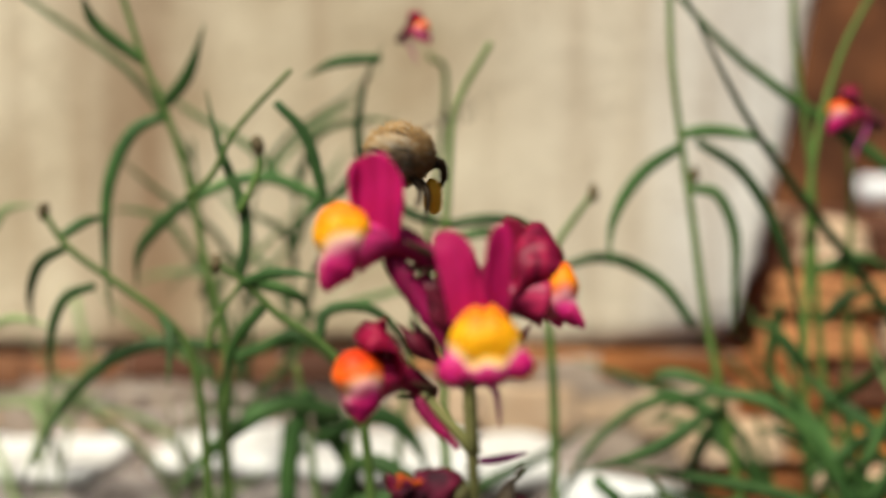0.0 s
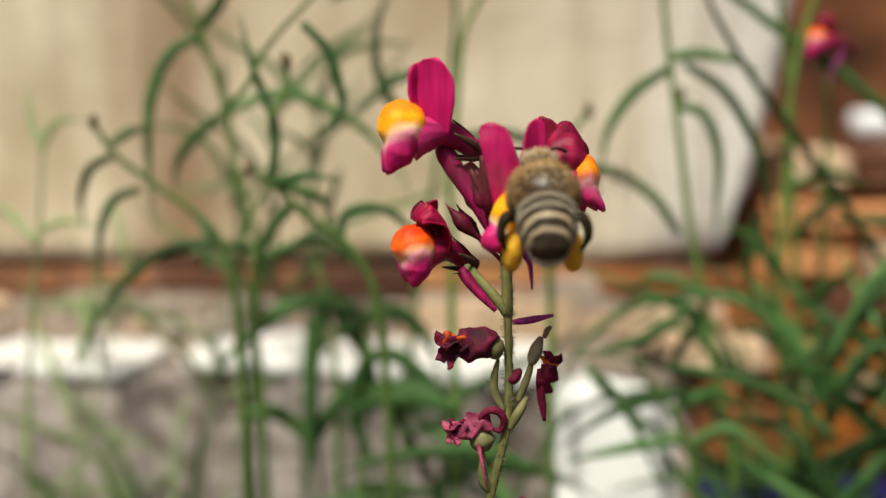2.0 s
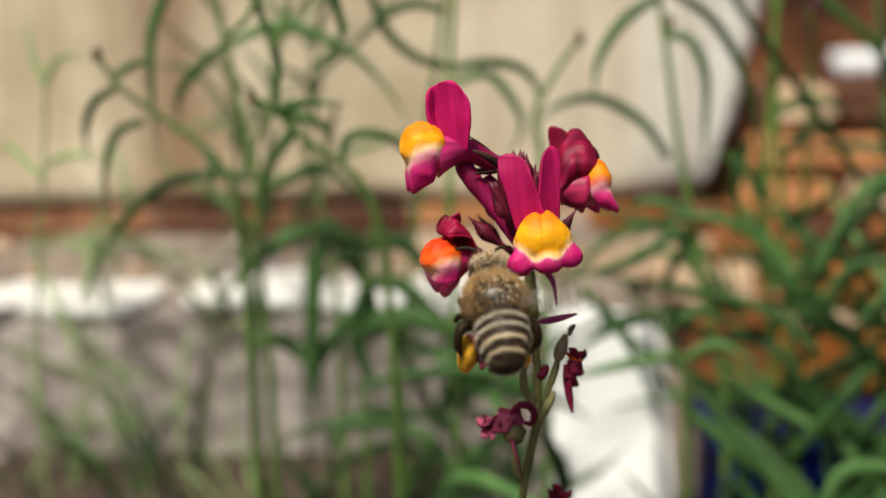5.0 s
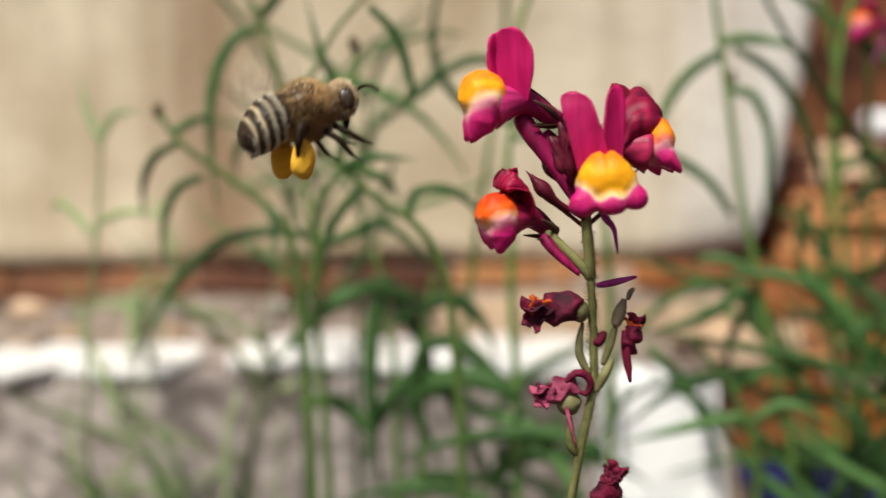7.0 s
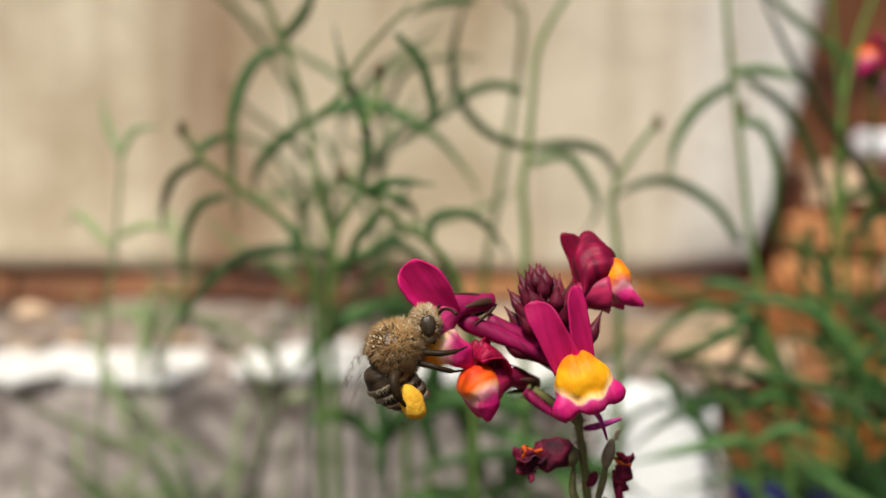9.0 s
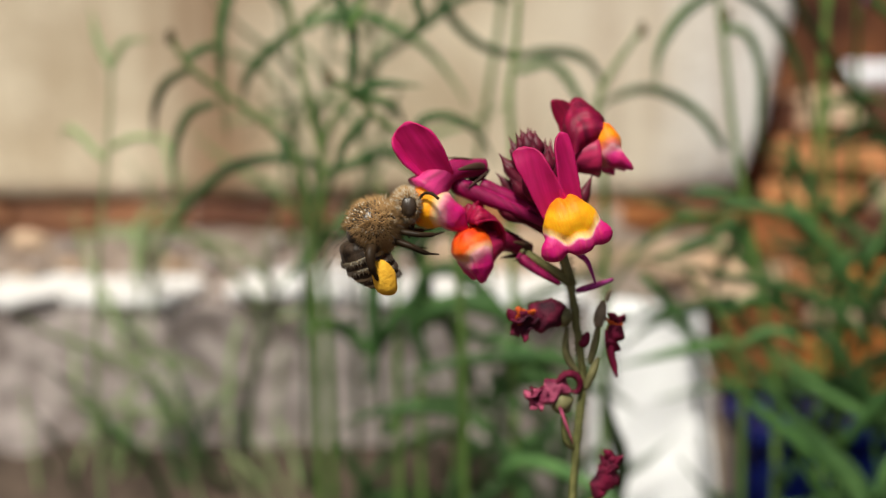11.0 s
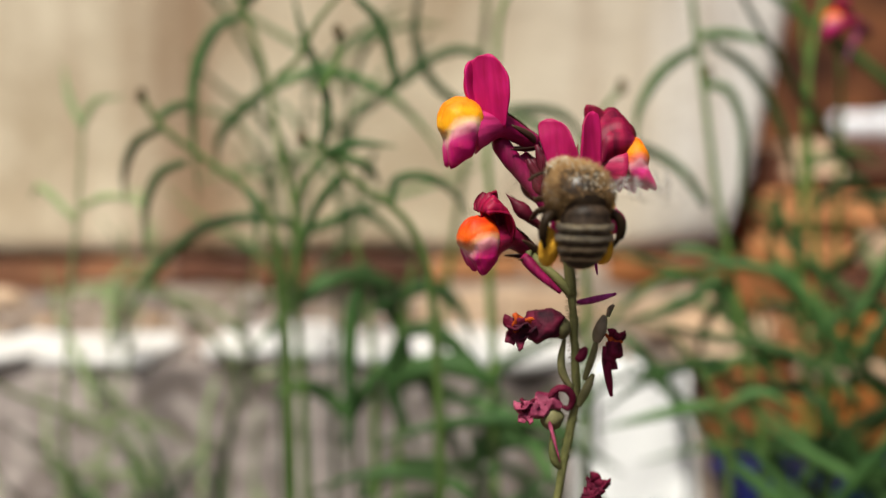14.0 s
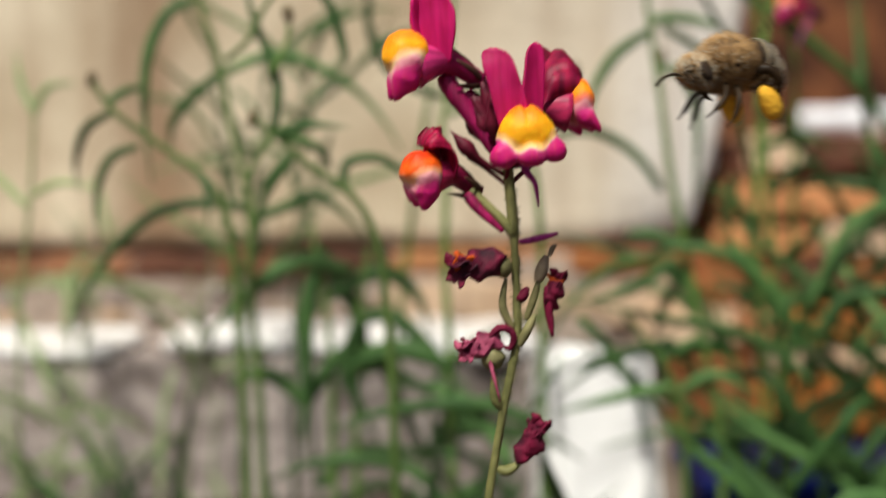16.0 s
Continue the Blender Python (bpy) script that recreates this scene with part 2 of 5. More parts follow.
M_FUR_BODY = plain("bee cuticle", (0.014, 0.008, 0.004), (0.05, 0.03, 0.014), 900, 0.36, 0.5, 0.0002, spec=0.5)
M_HAIR = plain("bee hair", (0.17, 0.088, 0.030), (0.56, 0.35, 0.15), 900, 0.7, 0.0, 0.0001)
M_HAIR_PALE = plain("pale bee hair", (0.44, 0.39, 0.29), (0.74, 0.68, 0.55), 900, 0.7, 0.0, 0.0001)
M_EYE = plain("bee eye", (0.012, 0.008, 0.006), (0.06, 0.04, 0.025), 1500, 0.38, 0.1, 0.0001, spec=0.4)
M_LEG = plain("bee leg", (0.010, 0.006, 0.003), (0.045, 0.026, 0.012), 900, 0.5, 0.3, 0.0002, spec=0.15)
M_POLLEN = plain("pollen", (0.70, 0.32, 0.015), (0.86, 0.50, 0.04), 1200, 0.85, 0.8, 0.0003)


def abdomen_material():
    """Dark abdomen with narrow pale hair bands; the body's length runs along X."""
    n = Nodes("bee abdomen", 0.5, 0.2)
    x = n.math("ADD", n.axis("X"), n.math("MULTIPLY", n.math("SUBTRACT", n.noise(900, 3.0), 0.5), 0.0004))
    w = n.math("FRACT", n.math("DIVIDE", n.math("ADD", x, 0.0218375), 0.00105), 0.0)
    band = n.math("MULTIPLY", n.remap(w, 0.48, 0.64), n.remap(w, 0.94, 0.80))
    fade = n.math("MULTIPLY", n.remap(x, -0.0067, -0.0063), n.remap(x, -0.0028, -0.0031))
    dark = n.ramp(n.noise(1200, 4.0), [(0.3, (0.010, 0.007, 0.005)), (0.7, (0.065, 0.042, 0.026))])
    n.color(n.mix(n.math("MULTIPLY", band, fade), dark, (0.50, 0.40, 0.25)))
    n.bump(n.noise(2500, 3.0, stretch=(0.3, 1, 1)), 0.5, 0.0002)
    return n.mat


def wing_material():
    n = Nodes("bee wing", 0.25, 0.5)
    v = n.tree.nodes.new("ShaderNodeTexVoronoi")
    v.feature = "DISTANCE_TO_EDGE"
    v.inputs["Scale"].default_value = 480
    n.link(n.coord.outputs["Object"], v.inputs["Vector"])
    vein = n.remap(v.outputs["Distance"], 0.045, 0.015)
    n.color(n.mix(vein, (0.15, 0.095, 0.05), (0.04, 0.02, 0.01)))
    n.link(n.math("ADD", n.math("MULTIPLY", vein, 0.20), 0.03), n.bsdf.inputs["Alpha"])
    return n.mat


M_ABDOMEN, M_WING = abdomen_material(), wing_material()


# ---- mesh helpers ----
def part(name, bm, material, parent=None, label="", smooth=True, **tags):
    me = bpy.data.meshes.new(name)
    bmesh.ops.recalc_face_normals(bm, faces=bm.faces)
    bm.to_mesh(me)
    bm.free()
    for p in me.polygons:
        p.use_smooth = smooth
    me.materials.append(material)
    ob = new(name, me)
    ob.parent = parent
    return tagged(ob, label, **tags)


def thing(name, m, label, category, group="", kind=""):
    ob = new(name)
    ob.empty_display_size = 0.01
    ob.matrix_world = m
    return tagged(ob, label, category, group, kind)


def spline(pts, n):
    """Points along a smooth curve through the given ones."""
    p = [Vector(q) for q in pts]
    p = [2 * p[0] - p[1]] + p + [2 * p[-1] - p[-2]]
    out = []
    for i in range(n + 1):
        u = i / n * (len(p) - 3)
        k = min(int(u), len(p) - 4)
        t = u - k
        a, b, c, d = p[k:k + 4]
        out.append(0.5 * (2 * b + (c - a) * t + (2 * a - 5 * b + 4 * c - d) * t * t + (3 * b - a - 3 * c + d) * t ** 3))
    return out


def sweep(bm, pts, width, seg=8, flat=1.0, side=(0.0, -1.0, 0.0), n=16, wob=0.0):
    """A closed tube through the points. width(u) gives the radius; flat presses it along `side`."""
    c = spline(pts, n)
    rings = []
    ref = Vector(side)
    for i, q in enumerate(c):
        t = (c[min(i + 1, n)] - c[max(i - 1, 0)]).normalized()
        b = t.cross(ref)
        b = b.normalized() if b.length > 1e-6 else Vector((1, 0, 0))
        k = b.cross(t).normalized()
        r = width(i / n)
        ring = []
        for j in range(seg):
            a = 2 * math.pi * j / seg
            rr = r * (1 + wob * noise.noise(q * 700 + Vector((j, 0, 0))))
            ring.append(bm.verts.new(q + b * rr * math.cos(a) + k * rr * flat * math.sin(a)))
        rings.append(ring)
    for r1, r2 in zip(rings, rings[1:]):
        for j in range(seg):
            bm.faces.new((r1[j], r1[(j + 1) % seg], r2[(j + 1) % seg], r2[j]))
    bm.faces.new(rings[0])
    bm.faces.new(rings[-1])


def sheet(bm, fn, nu, nv, thick):
    """A thin shell with real thickness over fn(u, v)."""
    g = [[fn(i / nu, j / nv) for j in range(nv + 1)] for i in range(nu + 1)]

    def normal(i, j):
        du = g[min(i + 1, nu)][j] - g[max(i - 1, 0)][j]
        dv = g[i][min(j + 1, nv)] - g[i][max(j - 1, 0)]
        q = du.cross(dv)
        return q.normalized() if q.length > 1e-12 else Vector((0, -1, 0))

    top = [[bm.verts.new(g[i][j] + normal(i, j) * thick / 2) for j in range(nv + 1)] for i in range(nu + 1)]
    low = [[bm.verts.new(g[i][j] - normal(i, j) * thick / 2) for j in range(nv + 1)] for i in range(nu + 1)]
    for i in range(nu):
        for j in range(nv):
            bm.faces.new((top[i][j], top[i + 1][j], top[i + 1][j + 1], top[i][j + 1]))
            bm.faces.new((low[i][j], low[i][j + 1], low[i + 1][j + 1], low[i + 1][j]))
    rim = [(i, 0) for i in range(nu)] + [(nu, j) for j in range(nv)] + [(i, nv) for i in range(nu, 0, -1)] + [(0, j) for j in range(nv, 0, -1)]
    for (a, b), (c, d) in zip(rim, rim[1:] + rim[:1]):
        bm.faces.new((top[a][b], low[a][b], low[c][d], top[c][d]))


def blob(bm, centre, radii, turn=None, seg=20, rings=12, bump=0.0, scale=400.0, shape=None):
    """An uneven rounded body."""
    made = bmesh.ops.create_uvsphere(bm, u_segments=seg, v_segments=rings, radius=1.0)["verts"]
    m = (turn or Matrix()).to_3x3()
    for v in made:
        d = v.co.copy()
        if shape:
            d = shape(d)
        d = Vector((d.x * radii[0], d.y * radii[1], d.z * radii[2]))
        if bump:
            d *= 1 + bump * noise.noise((Vector(centre) + d) * scale)
        v.co = Vector(centre) + m @ d


def block(bm, lo, hi, r=0.002, cuts=0, rough=0.0, scale=90.0):
    """A box with rounded edges and, with cuts, an uneven face."""
    lo, hi = Vector(lo), Vector(hi)
    v = bmesh.ops.create_cube(bm, size=1.0)["verts"]
    for q in v:
        q.co = Vector((lo[k] if q.co[k] < 0 else hi[k]) for k in range(3))
    fs = {f for q in v for f in q.link_faces}
    es = {e for f in fs for e in f.edges}
    if cuts:
        bmesh.ops.subdivide_edges(bm, edges=list(es), cuts=cuts, use_grid_fill=True)
    sharp = [e for e in bm.edges if len(e.link_faces) == 2 and e.calc_face_angle(0) > 0.5]
    bmesh.ops.bevel(bm, geom=sharp, offset=r, segments=3, affect="EDGES", profile=0.5)
    if rough:
        for q in bm.verts:
            q.co += Vector((noise.noise(q.co * scale), noise.noise(q.co * scale + Vector((9, 0, 0))), noise.noise(q.co * scale + Vector((0, 9, 0))))) * rough


# ---- the setting ----
WALL_Y = 0.225


def build_setting():
    bm = bmesh.new()
    n = 60
    grid = {}
    # one sheet: fine near the bed, coarse towards the horizon
    ax = sorted({round(s * (0.35 * (k / n) + 60.0 * max(0.0, k / n - 0.8) ** 3 * 125 * 1.0), 5) for k in range(n + 1) for s in (-1, 1)})
    for i, x in enumerate(ax):
        for j, y in enumerate(ax):
            near = max(0.0, 1 - math.hypot(x, y) / 0.6)
            z = near * (0.006 * noise.noise(Vector((x, y, 0)) * 40) + 0.004 * noise.noise(Vector((x, y, 3)) * 130)) - 0.002
            # the soil is banked up against the kerb
            up = min(1.0, max(0.0, (y + 0.1 - 0.150) / 0.040)) * min(1.0, max(0.0, (0.018 - x) / 0.02)) * min(1.0, max(0.0, (x + 0.6) / 0.1))
            z += 0.026 * up * up * (3 - 2 * up) if y < 0.2 else 0.0
            grid[i, j] = bm.verts.new((x, y + 0.1, z))
    for i in range(len(ax) - 1):
        for j in range(len(ax) - 1):
            bm.faces.new((grid[i, j], grid[i + 1, j], grid[i + 1, j + 1], grid[i, j + 1]))
    part("ground", bm, M_SOIL, None, "dark brown crumbly garden soil", kind="structure", category="ground")

    # house wall behind the stones
    bm = bmesh.new()
    block(bm, (-4.0, WALL_Y + 0.115, -0.05), (4.0, WALL_Y + 0.20, 2.2), 0.01)
    part("wall_north", bm, M_OLDWALL, None, "stained dark red-brown wall behind the stones", kind="structure", category="wall")

    # the cream stone block
    bm = bmesh.new()
    block(bm, (-0.34, WALL_Y, 0.0746), (0.0635, WALL_Y + 0.024, 0.165), 0.0035, cuts=14, rough=0.0012, scale=30)
    for v in bm.verts:
        if v.co.x > 0.0:
            v.co.x += 0.20 * (v.co.z - 0.0746) * min(1.0, v.co.x / 0.05)
        # worn lower corner
        cx, cz, r = 0.0635 - 0.012, 0.0746 + 0.012, 0.012
        d = math.hypot(v.co.x - cx, v.co.z - cz)
        if v.co.x > cx and v.co.z < cz and d > r:
            v.co.x, v.co.z = cx + (v.co.x - cx) * r / d, cz + (v.co.z - cz) * r / d
    part("stone_block", bm, M_CREAM, None, "cream sandstone block with brown run-off stains and edge light painted on its end", category="stone block")

    # kerb with a white painted top
    kerb = thing("kerb", pose(0, 0, 0), "grey concrete kerb with a worn white painted top edge", "kerb")
    bm = bmesh.new()
    block(bm, (-0.34, WALL_Y - 0.030, -0.01), (0.030, WALL_Y + 0.02, 0.0545), 0.002, cuts=20, rough=0.0016, scale=60)
    part("kerb_body", bm, M_CONCRETE, kerb)
    rng = random.Random(4)
    x = -0.34
    while x < 0.024:
        w = rng.uniform(0.007, 0.017)
        if not -0.0625 < x + w / 2 < -0.0545 and rng.random() < 0.94:
            bm = bmesh.new()
            blob(bm, (x + w / 2, WALL_Y - 0.0185, 0.0556 + rng.uniform(-0.0009, 0.0006)), (w * 0.62, 0.0132 + rng.uniform(-0.0004, 0.0006), rng.uniform(0.0020, 0.0034)), None, 18, 12, 0.28, 160,
                 lambda d: Vector((math.copysign(abs(d.x) ** 0.7, d.x), math.copysign(abs(d.y) ** 0.4, d.y), math.copysign(abs(d.z) ** 0.7, d.z))))
            part("paint_flake", bm, M_WHITE, kerb, "chipped white paint")
        x += w

    # course of bricks under the block
    course = thing("brick_course", pose(0, 0, 0), "course of worn orange and cream bricks under the stone block", "bricks")
    bm = bmesh.new()
    block(bm, (-0.34, WALL_Y + 0.0005, 0.0), (0.067, WALL_Y + 0.05, 0.0725), 0.002, cuts=24, rough=0.0022, scale=110)
    part("mortar_bed", bm, M_MORTAR, course)
    x, k = -0.335, 0
    rng = random.Random(17)
    for z0, z1, wide, mats in ((0.0672, 0.0736, (0.014, 0.034), (M_STRIP, M_STRIP, M_BROWN)), (0.0560, 0.0665, (0.010, 0.024), (M_TERRA_PALE, M_TERRA_PALE, M_RUBBLE))):
        x = -0.335 if z0 > 0.06 else -0.012
        while x < 0.066:
            w = rng.uniform(*wide)
            mat = rng.choice(mats)
            if x > -0.012 and z0 > 0.06:
                mat = M_TERRA if x < 0.03 else M_TERRA_DARK
            bm = bmesh.new()
            block(bm, (x, WALL_Y - rng.uniform(0.0, 0.003), z0 + rng.uniform(-0.0008, 0.0008)), (x + w - 0.0003, WALL_Y + 0.03, z1 - rng.uniform(0, 0.0010)), 0.0012, cuts=3, rough=0.0016, scale=80)
            part("brick", bm, mat, course)
            x += w
    # broken stones in mortar
    for z in (0.0640, 0.0588, 0.0545):
        x = -0.335
        while x < -0.010:
            w = rng.uniform(0.005, 0.012)
            bm = bmesh.new()
            blob(bm, (x + w / 2, WALL_Y + 0.006, z + rng.uniform(-0.001, 0.001)), (w * 0.58, 0.0068 + rng.uniform(0, 0.0012), rng.uniform(0.0024, 0.0034)), None, 14, 10, 0.45, 190)
            part("rubble_stone", bm, rng.choice((M_RUBBLE, M_RUBBLE, M_MORTAR, M_MORTAR, M_TERRA_PALE, M_CONCRETE)), course)
            x += w * rng.uniform(0.85, 1.1)

    # pile of old bricks beside the block
    pile = thing("brick_pile", pose(0, 0, 0), "pile of old orange terracotta bricks beside the stone block", "bricks")
    rng = random.Random(31)
    # dark block added behind the bricks to stand in for shade in the gaps
    bm = bmesh.new()
    block(bm, (0.068, WALL_Y + 0.012, 0.0), (0.150, WALL_Y + 0.05, 0.098), 0.003, cuts=5, rough=0.002)
    part("rubble_core", bm, M_BROWN, pile, "dark brown filler block for the shaded gaps")
    # rows from the top down: heights, start, how far the face stands back, brick colours
    for z0, z1, x, y, mats in ((0.0905, 0.1010, 0.079, 0.004, (M_TERRA_PALE, M_BROWN, M_BROWN)), (0.0800, 0.0895, 0.073, 0.002, (M_TERRA, M_TERRA, M_BROWN)), (0.0700, 0.0795, 0.070, 0.000, (M_TERRA, M_TERRA_PALE, M_TERRA_DARK)),
                               (0.0605, 0.0695, 0.062, -0.004, (M_TERRA_DARK, M_BROWN, M_TERRA_DARK)), (0.0500, 0.0600, 0.050, -0.008, (M_TERRA_PALE, M_TERRA, M_TERRA_ORANGE, M_TERRA_DARK)), (0.0450, 0.0495, 0.056, -0.012, (M_TERRA_DARK, M_TERRA_PALE, M_TERRA_PALE)),
                               (0.0300, 0.0445, 0.056, -0.012, (M_TERRA_DARK, M_TERRA_ORANGE, M_TERRA_ORANGE, M_TERRA_DARK)), (0.0, 0.0295, 0.050, 0.002, (M_BROWN, M_BROWN, M_TERRA_DARK))):
        k = 0
        while x < 0.148:
            w = rng.uniform(0.014, 0.034)
            bm = bmesh.new()
            dz = (z1 - z0) / 2
            block(bm, (-w / 2, 0, -dz), (w / 2 - rng.uniform(0.0006, 0.003), 0.045 if z1 < 0.1 else 0.095, dz - rng.uniform(0, 0.0012)), 0.0022, cuts=4, rough=0.0018, scale=70)
            b = part("brick", bm, mats[k % len(mats)], pile)
            b.matrix_basis = pose(x + w / 2, WALL_Y + y + rng.uniform(-0.001, 0.006), (z0 + z1) / 2, 0, rng.uniform(-2.5, 2.5), rng.uniform(-4, 4))
            x += w
            k += 1

    pipe = thing("pipe", pose(0.1165, 0.300, 0.1063), "white plastic pipe lying across the bricks", "pipe")
    bm = bmesh.new()
    sweep(bm, [(0, 0, 0), (0.03, 0, 0), (0.06, 0, 0), (0.14, 0.002, 0)], lambda u: 0.0042, 20, n=10)
    part("tube", bm, M_PIPE, pipe)
    bm = bmesh.new()
    sweep(bm, [(0.0155, 0, 0), (0.022, 0, 0), (0.029, 0, 0)], lambda u: 0.0051, 20, n=6)
    part("socket", bm, M_PIPE, pipe, "white pipe socket")

    # white slab leaning on the kerb, blue tub
    slab = thing("white_slab", pose(0.0318, 0.172, 0.0, -19, 2, 3), "white painted stone slab leaning on the kerb", "slab")
    bm = bmesh.new()
    block(bm, (-0.0116, 0, -0.004), (0.0120, 0.009, 0.0590), 0.003, cuts=8, rough=0.0016, scale=70)
    part("slab_body", bm, M_LIME, slab)
    stone = thing("white_stone", pose(0.0245, 0.158, 0.004), "small white stone lying on the soil", "stone")
    bm = bmesh.new()
    blob(bm, (0, 0, 0), (0.009, 0.006, 0.007), bump=0.35, scale=120)
    part("stone_body", bm, M_WHITE, stone)
    tub = thing("plastic_tub", pose(0.098, 0.192, 0.0), "dark blue plastic tub standing on the soil", "tub")
    bm = bmesh.new()
    block(bm, (-0.044, -0.010, -0.003), (0.055, 0.012, 0.0290), 0.003)
    part("tub_body", bm, M_BLUE, tub)
    bm = bmesh.new()
    block(bm, (-0.046, -0.012, 0.0275), (0.057, 0.014, 0.0315), 0.0012)
    part("rim", bm, M_BLUE, tub)

    # pebbles on the soil
    bm = bmesh.new()
    rng = random.Random(8)
    for _ in range(260):
        r = rng.uniform(0.0008, 0.0032)
        blob(bm, (rng.uniform(-0.12, 0.12), rng.uniform(0.10, 0.192), 0.001), (r, r * rng.uniform(0.7, 1.1), r * 0.7), seg=8, rings=6, bump=0.4, scale=300)
    part("gravel", bm, M_PEBBLE, None, "small grey and brown pebbles scattered on the soil", kind="stuff", category="gravel")


# ---- flowers ----
def petal_fn(base, tip, width, bow, lean, cup=0.25, fold=0.0, slant=0.0, foot=0.62, crumple=0.00022, blunt=0.60, taper=0.0):
    """An erect petal from base to tip: narrow foot, broad rounded top, cupped across."""
    base, tip = Vector(base), Vector(tip)
    axis = tip - base
    across = Vector((1, lean, 0)).normalized()

    def fn(u, v):
        s = (v - 0.5) * 2
        prof = (foot + (1 - foot) * math.sin(min(1.0, u * 1.25) * math.pi / 2)) * math.sqrt(max(0.0, 1 - max(0.0, (u - blunt) / (1.002 - blunt)) ** 2.3) * (1 - taper * u))
        q = base + axis * u * (1 + slant * s * prof) + across * (s * width * prof)
        q += Vector((0, 1, 0)) * (bow * math.sin(u * math.pi) - cup * width * prof * (s * s) + fold * u * u)
        q += Vector((noise.noise(q * 500), noise.noise(q * 500 + Vector((5, 0, 0))), noise.noise(q * 350))) * crumple * u
        return q

    return fn


def hood_fn(path, half, droop, ruffle=0.0, seed=0.0, rib=0.0003):
    """A petal that arches over the mouth: a run of (y, z) millimetres, spread along X, with ribs and drooping edges."""
    line = spline([(0, y * MM, z * MM) for y, z in path], 24)

    def fn(u, v):
        k = min(23, int(u * 24))
        q = line[k].lerp(line[k + 1], u * 24 - k)
        s = (v - 0.5) * 2
        w = half * MM * (0.45 + 0.55 * math.sin(math.pi * min(1.0, 0.12 + 0.80 * u)) ** 0.7)
        q = q + Vector((s * w, 0.25 * MM * s * s, -droop * MM * abs(s) ** 2.2 * math.sin(math.pi * min(1.0, u * 0.85 + 0.1))))
        q += Vector((0, -0.5, 1)) * rib * math.sin(6.4 * math.pi * s) * min(1.0, 2 * u)
        q += Vector((noise.noise(q * 420 + Vector((seed, 0, 0))), noise.noise(q * 420 + Vector((0, seed, 4))), noise.noise(q * 380 + Vector((4, 0, seed))))) * (0.0002 + ruffle * u) 
        return q

    return fn


def lip_parts(parent, material, palate, lobes, groove=0.5, seed=0.0):
    """The lower lip in millimetres: a palate with a parted crest that swells smoothly into soft lobes; palate and lobes become two parts."""
    nu, nv = 60, 44
    centre = np.array(palate[0], float) + (0, 0.3, -0.6)
    phi, theta = np.meshgrid(np.arange(nu) * 2 * np.pi / nu, (np.arange(nv) + 0.5) * np.pi / nv)
    ways = np.stack([np.sin(theta) * np.cos(phi), np.sin(theta) * np.sin(phi), np.cos(theta)], -1).reshape(-1, 3)
    reach = np.linspace(9.0, 0.3, 175)
    pts = centre + ways[:, None, :] * reach[None, :, None]

    def solid(p, c, r, tilt, roll, point, bell=0.0):
        q = (p - np.array(c)) @ np.array(pose(0, 0, 0, tilt, roll, 0).to_3x3())
        if bell:
            q = np.concatenate([q[..., :1] / (1 - bell * np.clip(q[..., 2:] / r[2], -0.6, 1)), q[..., 1:]], -1)
        if point:
            low = np.clip(-q[..., 2:] / r[2], 0, 1)
            q = np.concatenate([q[..., :2] / (1 - point * low), q[..., 2:]], -1)
        k0 = np.linalg.norm(q / np.array(r), axis=-1)
        k1 = np.linalg.norm(q / np.array(r) ** 2, axis=-1) + 1e-9
        return k0 * (k0 - 1) / k1

    d = solid(pts, palate[0], palate[1], -8, 0, 0.0, 0.26) + groove * np.exp(-((pts[..., 0] - palate[0][0]) / 0.45) ** 2) * np.clip((pts[..., 2] - palate[0][2]) / palate[1][2] + 0.1, 0, 1)
    for c, r, tilt, roll, point in lobes:
        e = solid(pts, c, r, tilt, roll, point)
        h = np.clip(0.5 + 0.5 * (d - e) / 0.55, 0, 1)
        d = d * (1 - h) + e * h - 0.55 * h * (1 - h)
    hit = reach[np.argmax(d < 0, axis=1)]
    skin = [Vector(c) for c in centre + ways * hit[:, None]]
    skin = [q + Vector((noise.noise(q * 0.6 + Vector((seed, 0, 0))), noise.noise(q * 0.6 + Vector((0, seed, 0))), noise.noise(q * 0.6 + Vector((0, 0, seed))))) * 0.2 for q in skin]
    crest = palate[0][2] + palate[1][2]
    along = [float(np.interp(q.z, (-5.0, -2.9, -1.6, crest), (1.0, 0.74, 0.60, 0.0))) for q in skin]
    faces = [(i * nu + j, i * nu + (j + 1) % nu, (i + 1) * nu + (j + 1) % nu, (i + 1) * nu + j) for i in range(nv - 1) for j in range(nu)]
    faces += [tuple(range(nu)), tuple(range((nv - 1) * nu, nv * nu))]
    for name, keep in (("palate", lambda a: a < 0.66), ("lower_lip", lambda a: a >= 0.66)):
        bm = bmesh.new()
        la, lc = bm.verts.layers.float.new("along"), bm.verts.layers.float.new("across")
        made = {}
        for f in faces:
            if keep(sum(along[k] for k in f) / len(f)):
                for k in f:
                    if k not in made:
                        made[k] = bm.verts.new(skin[k] * MM)
                        made[k][la], made[k][lc] = along[k], (skin[k].x - palate[0][0]) / palate[1][0]
                bm.faces.new([made[k] for k in f])
        part(name, bm, material, parent)


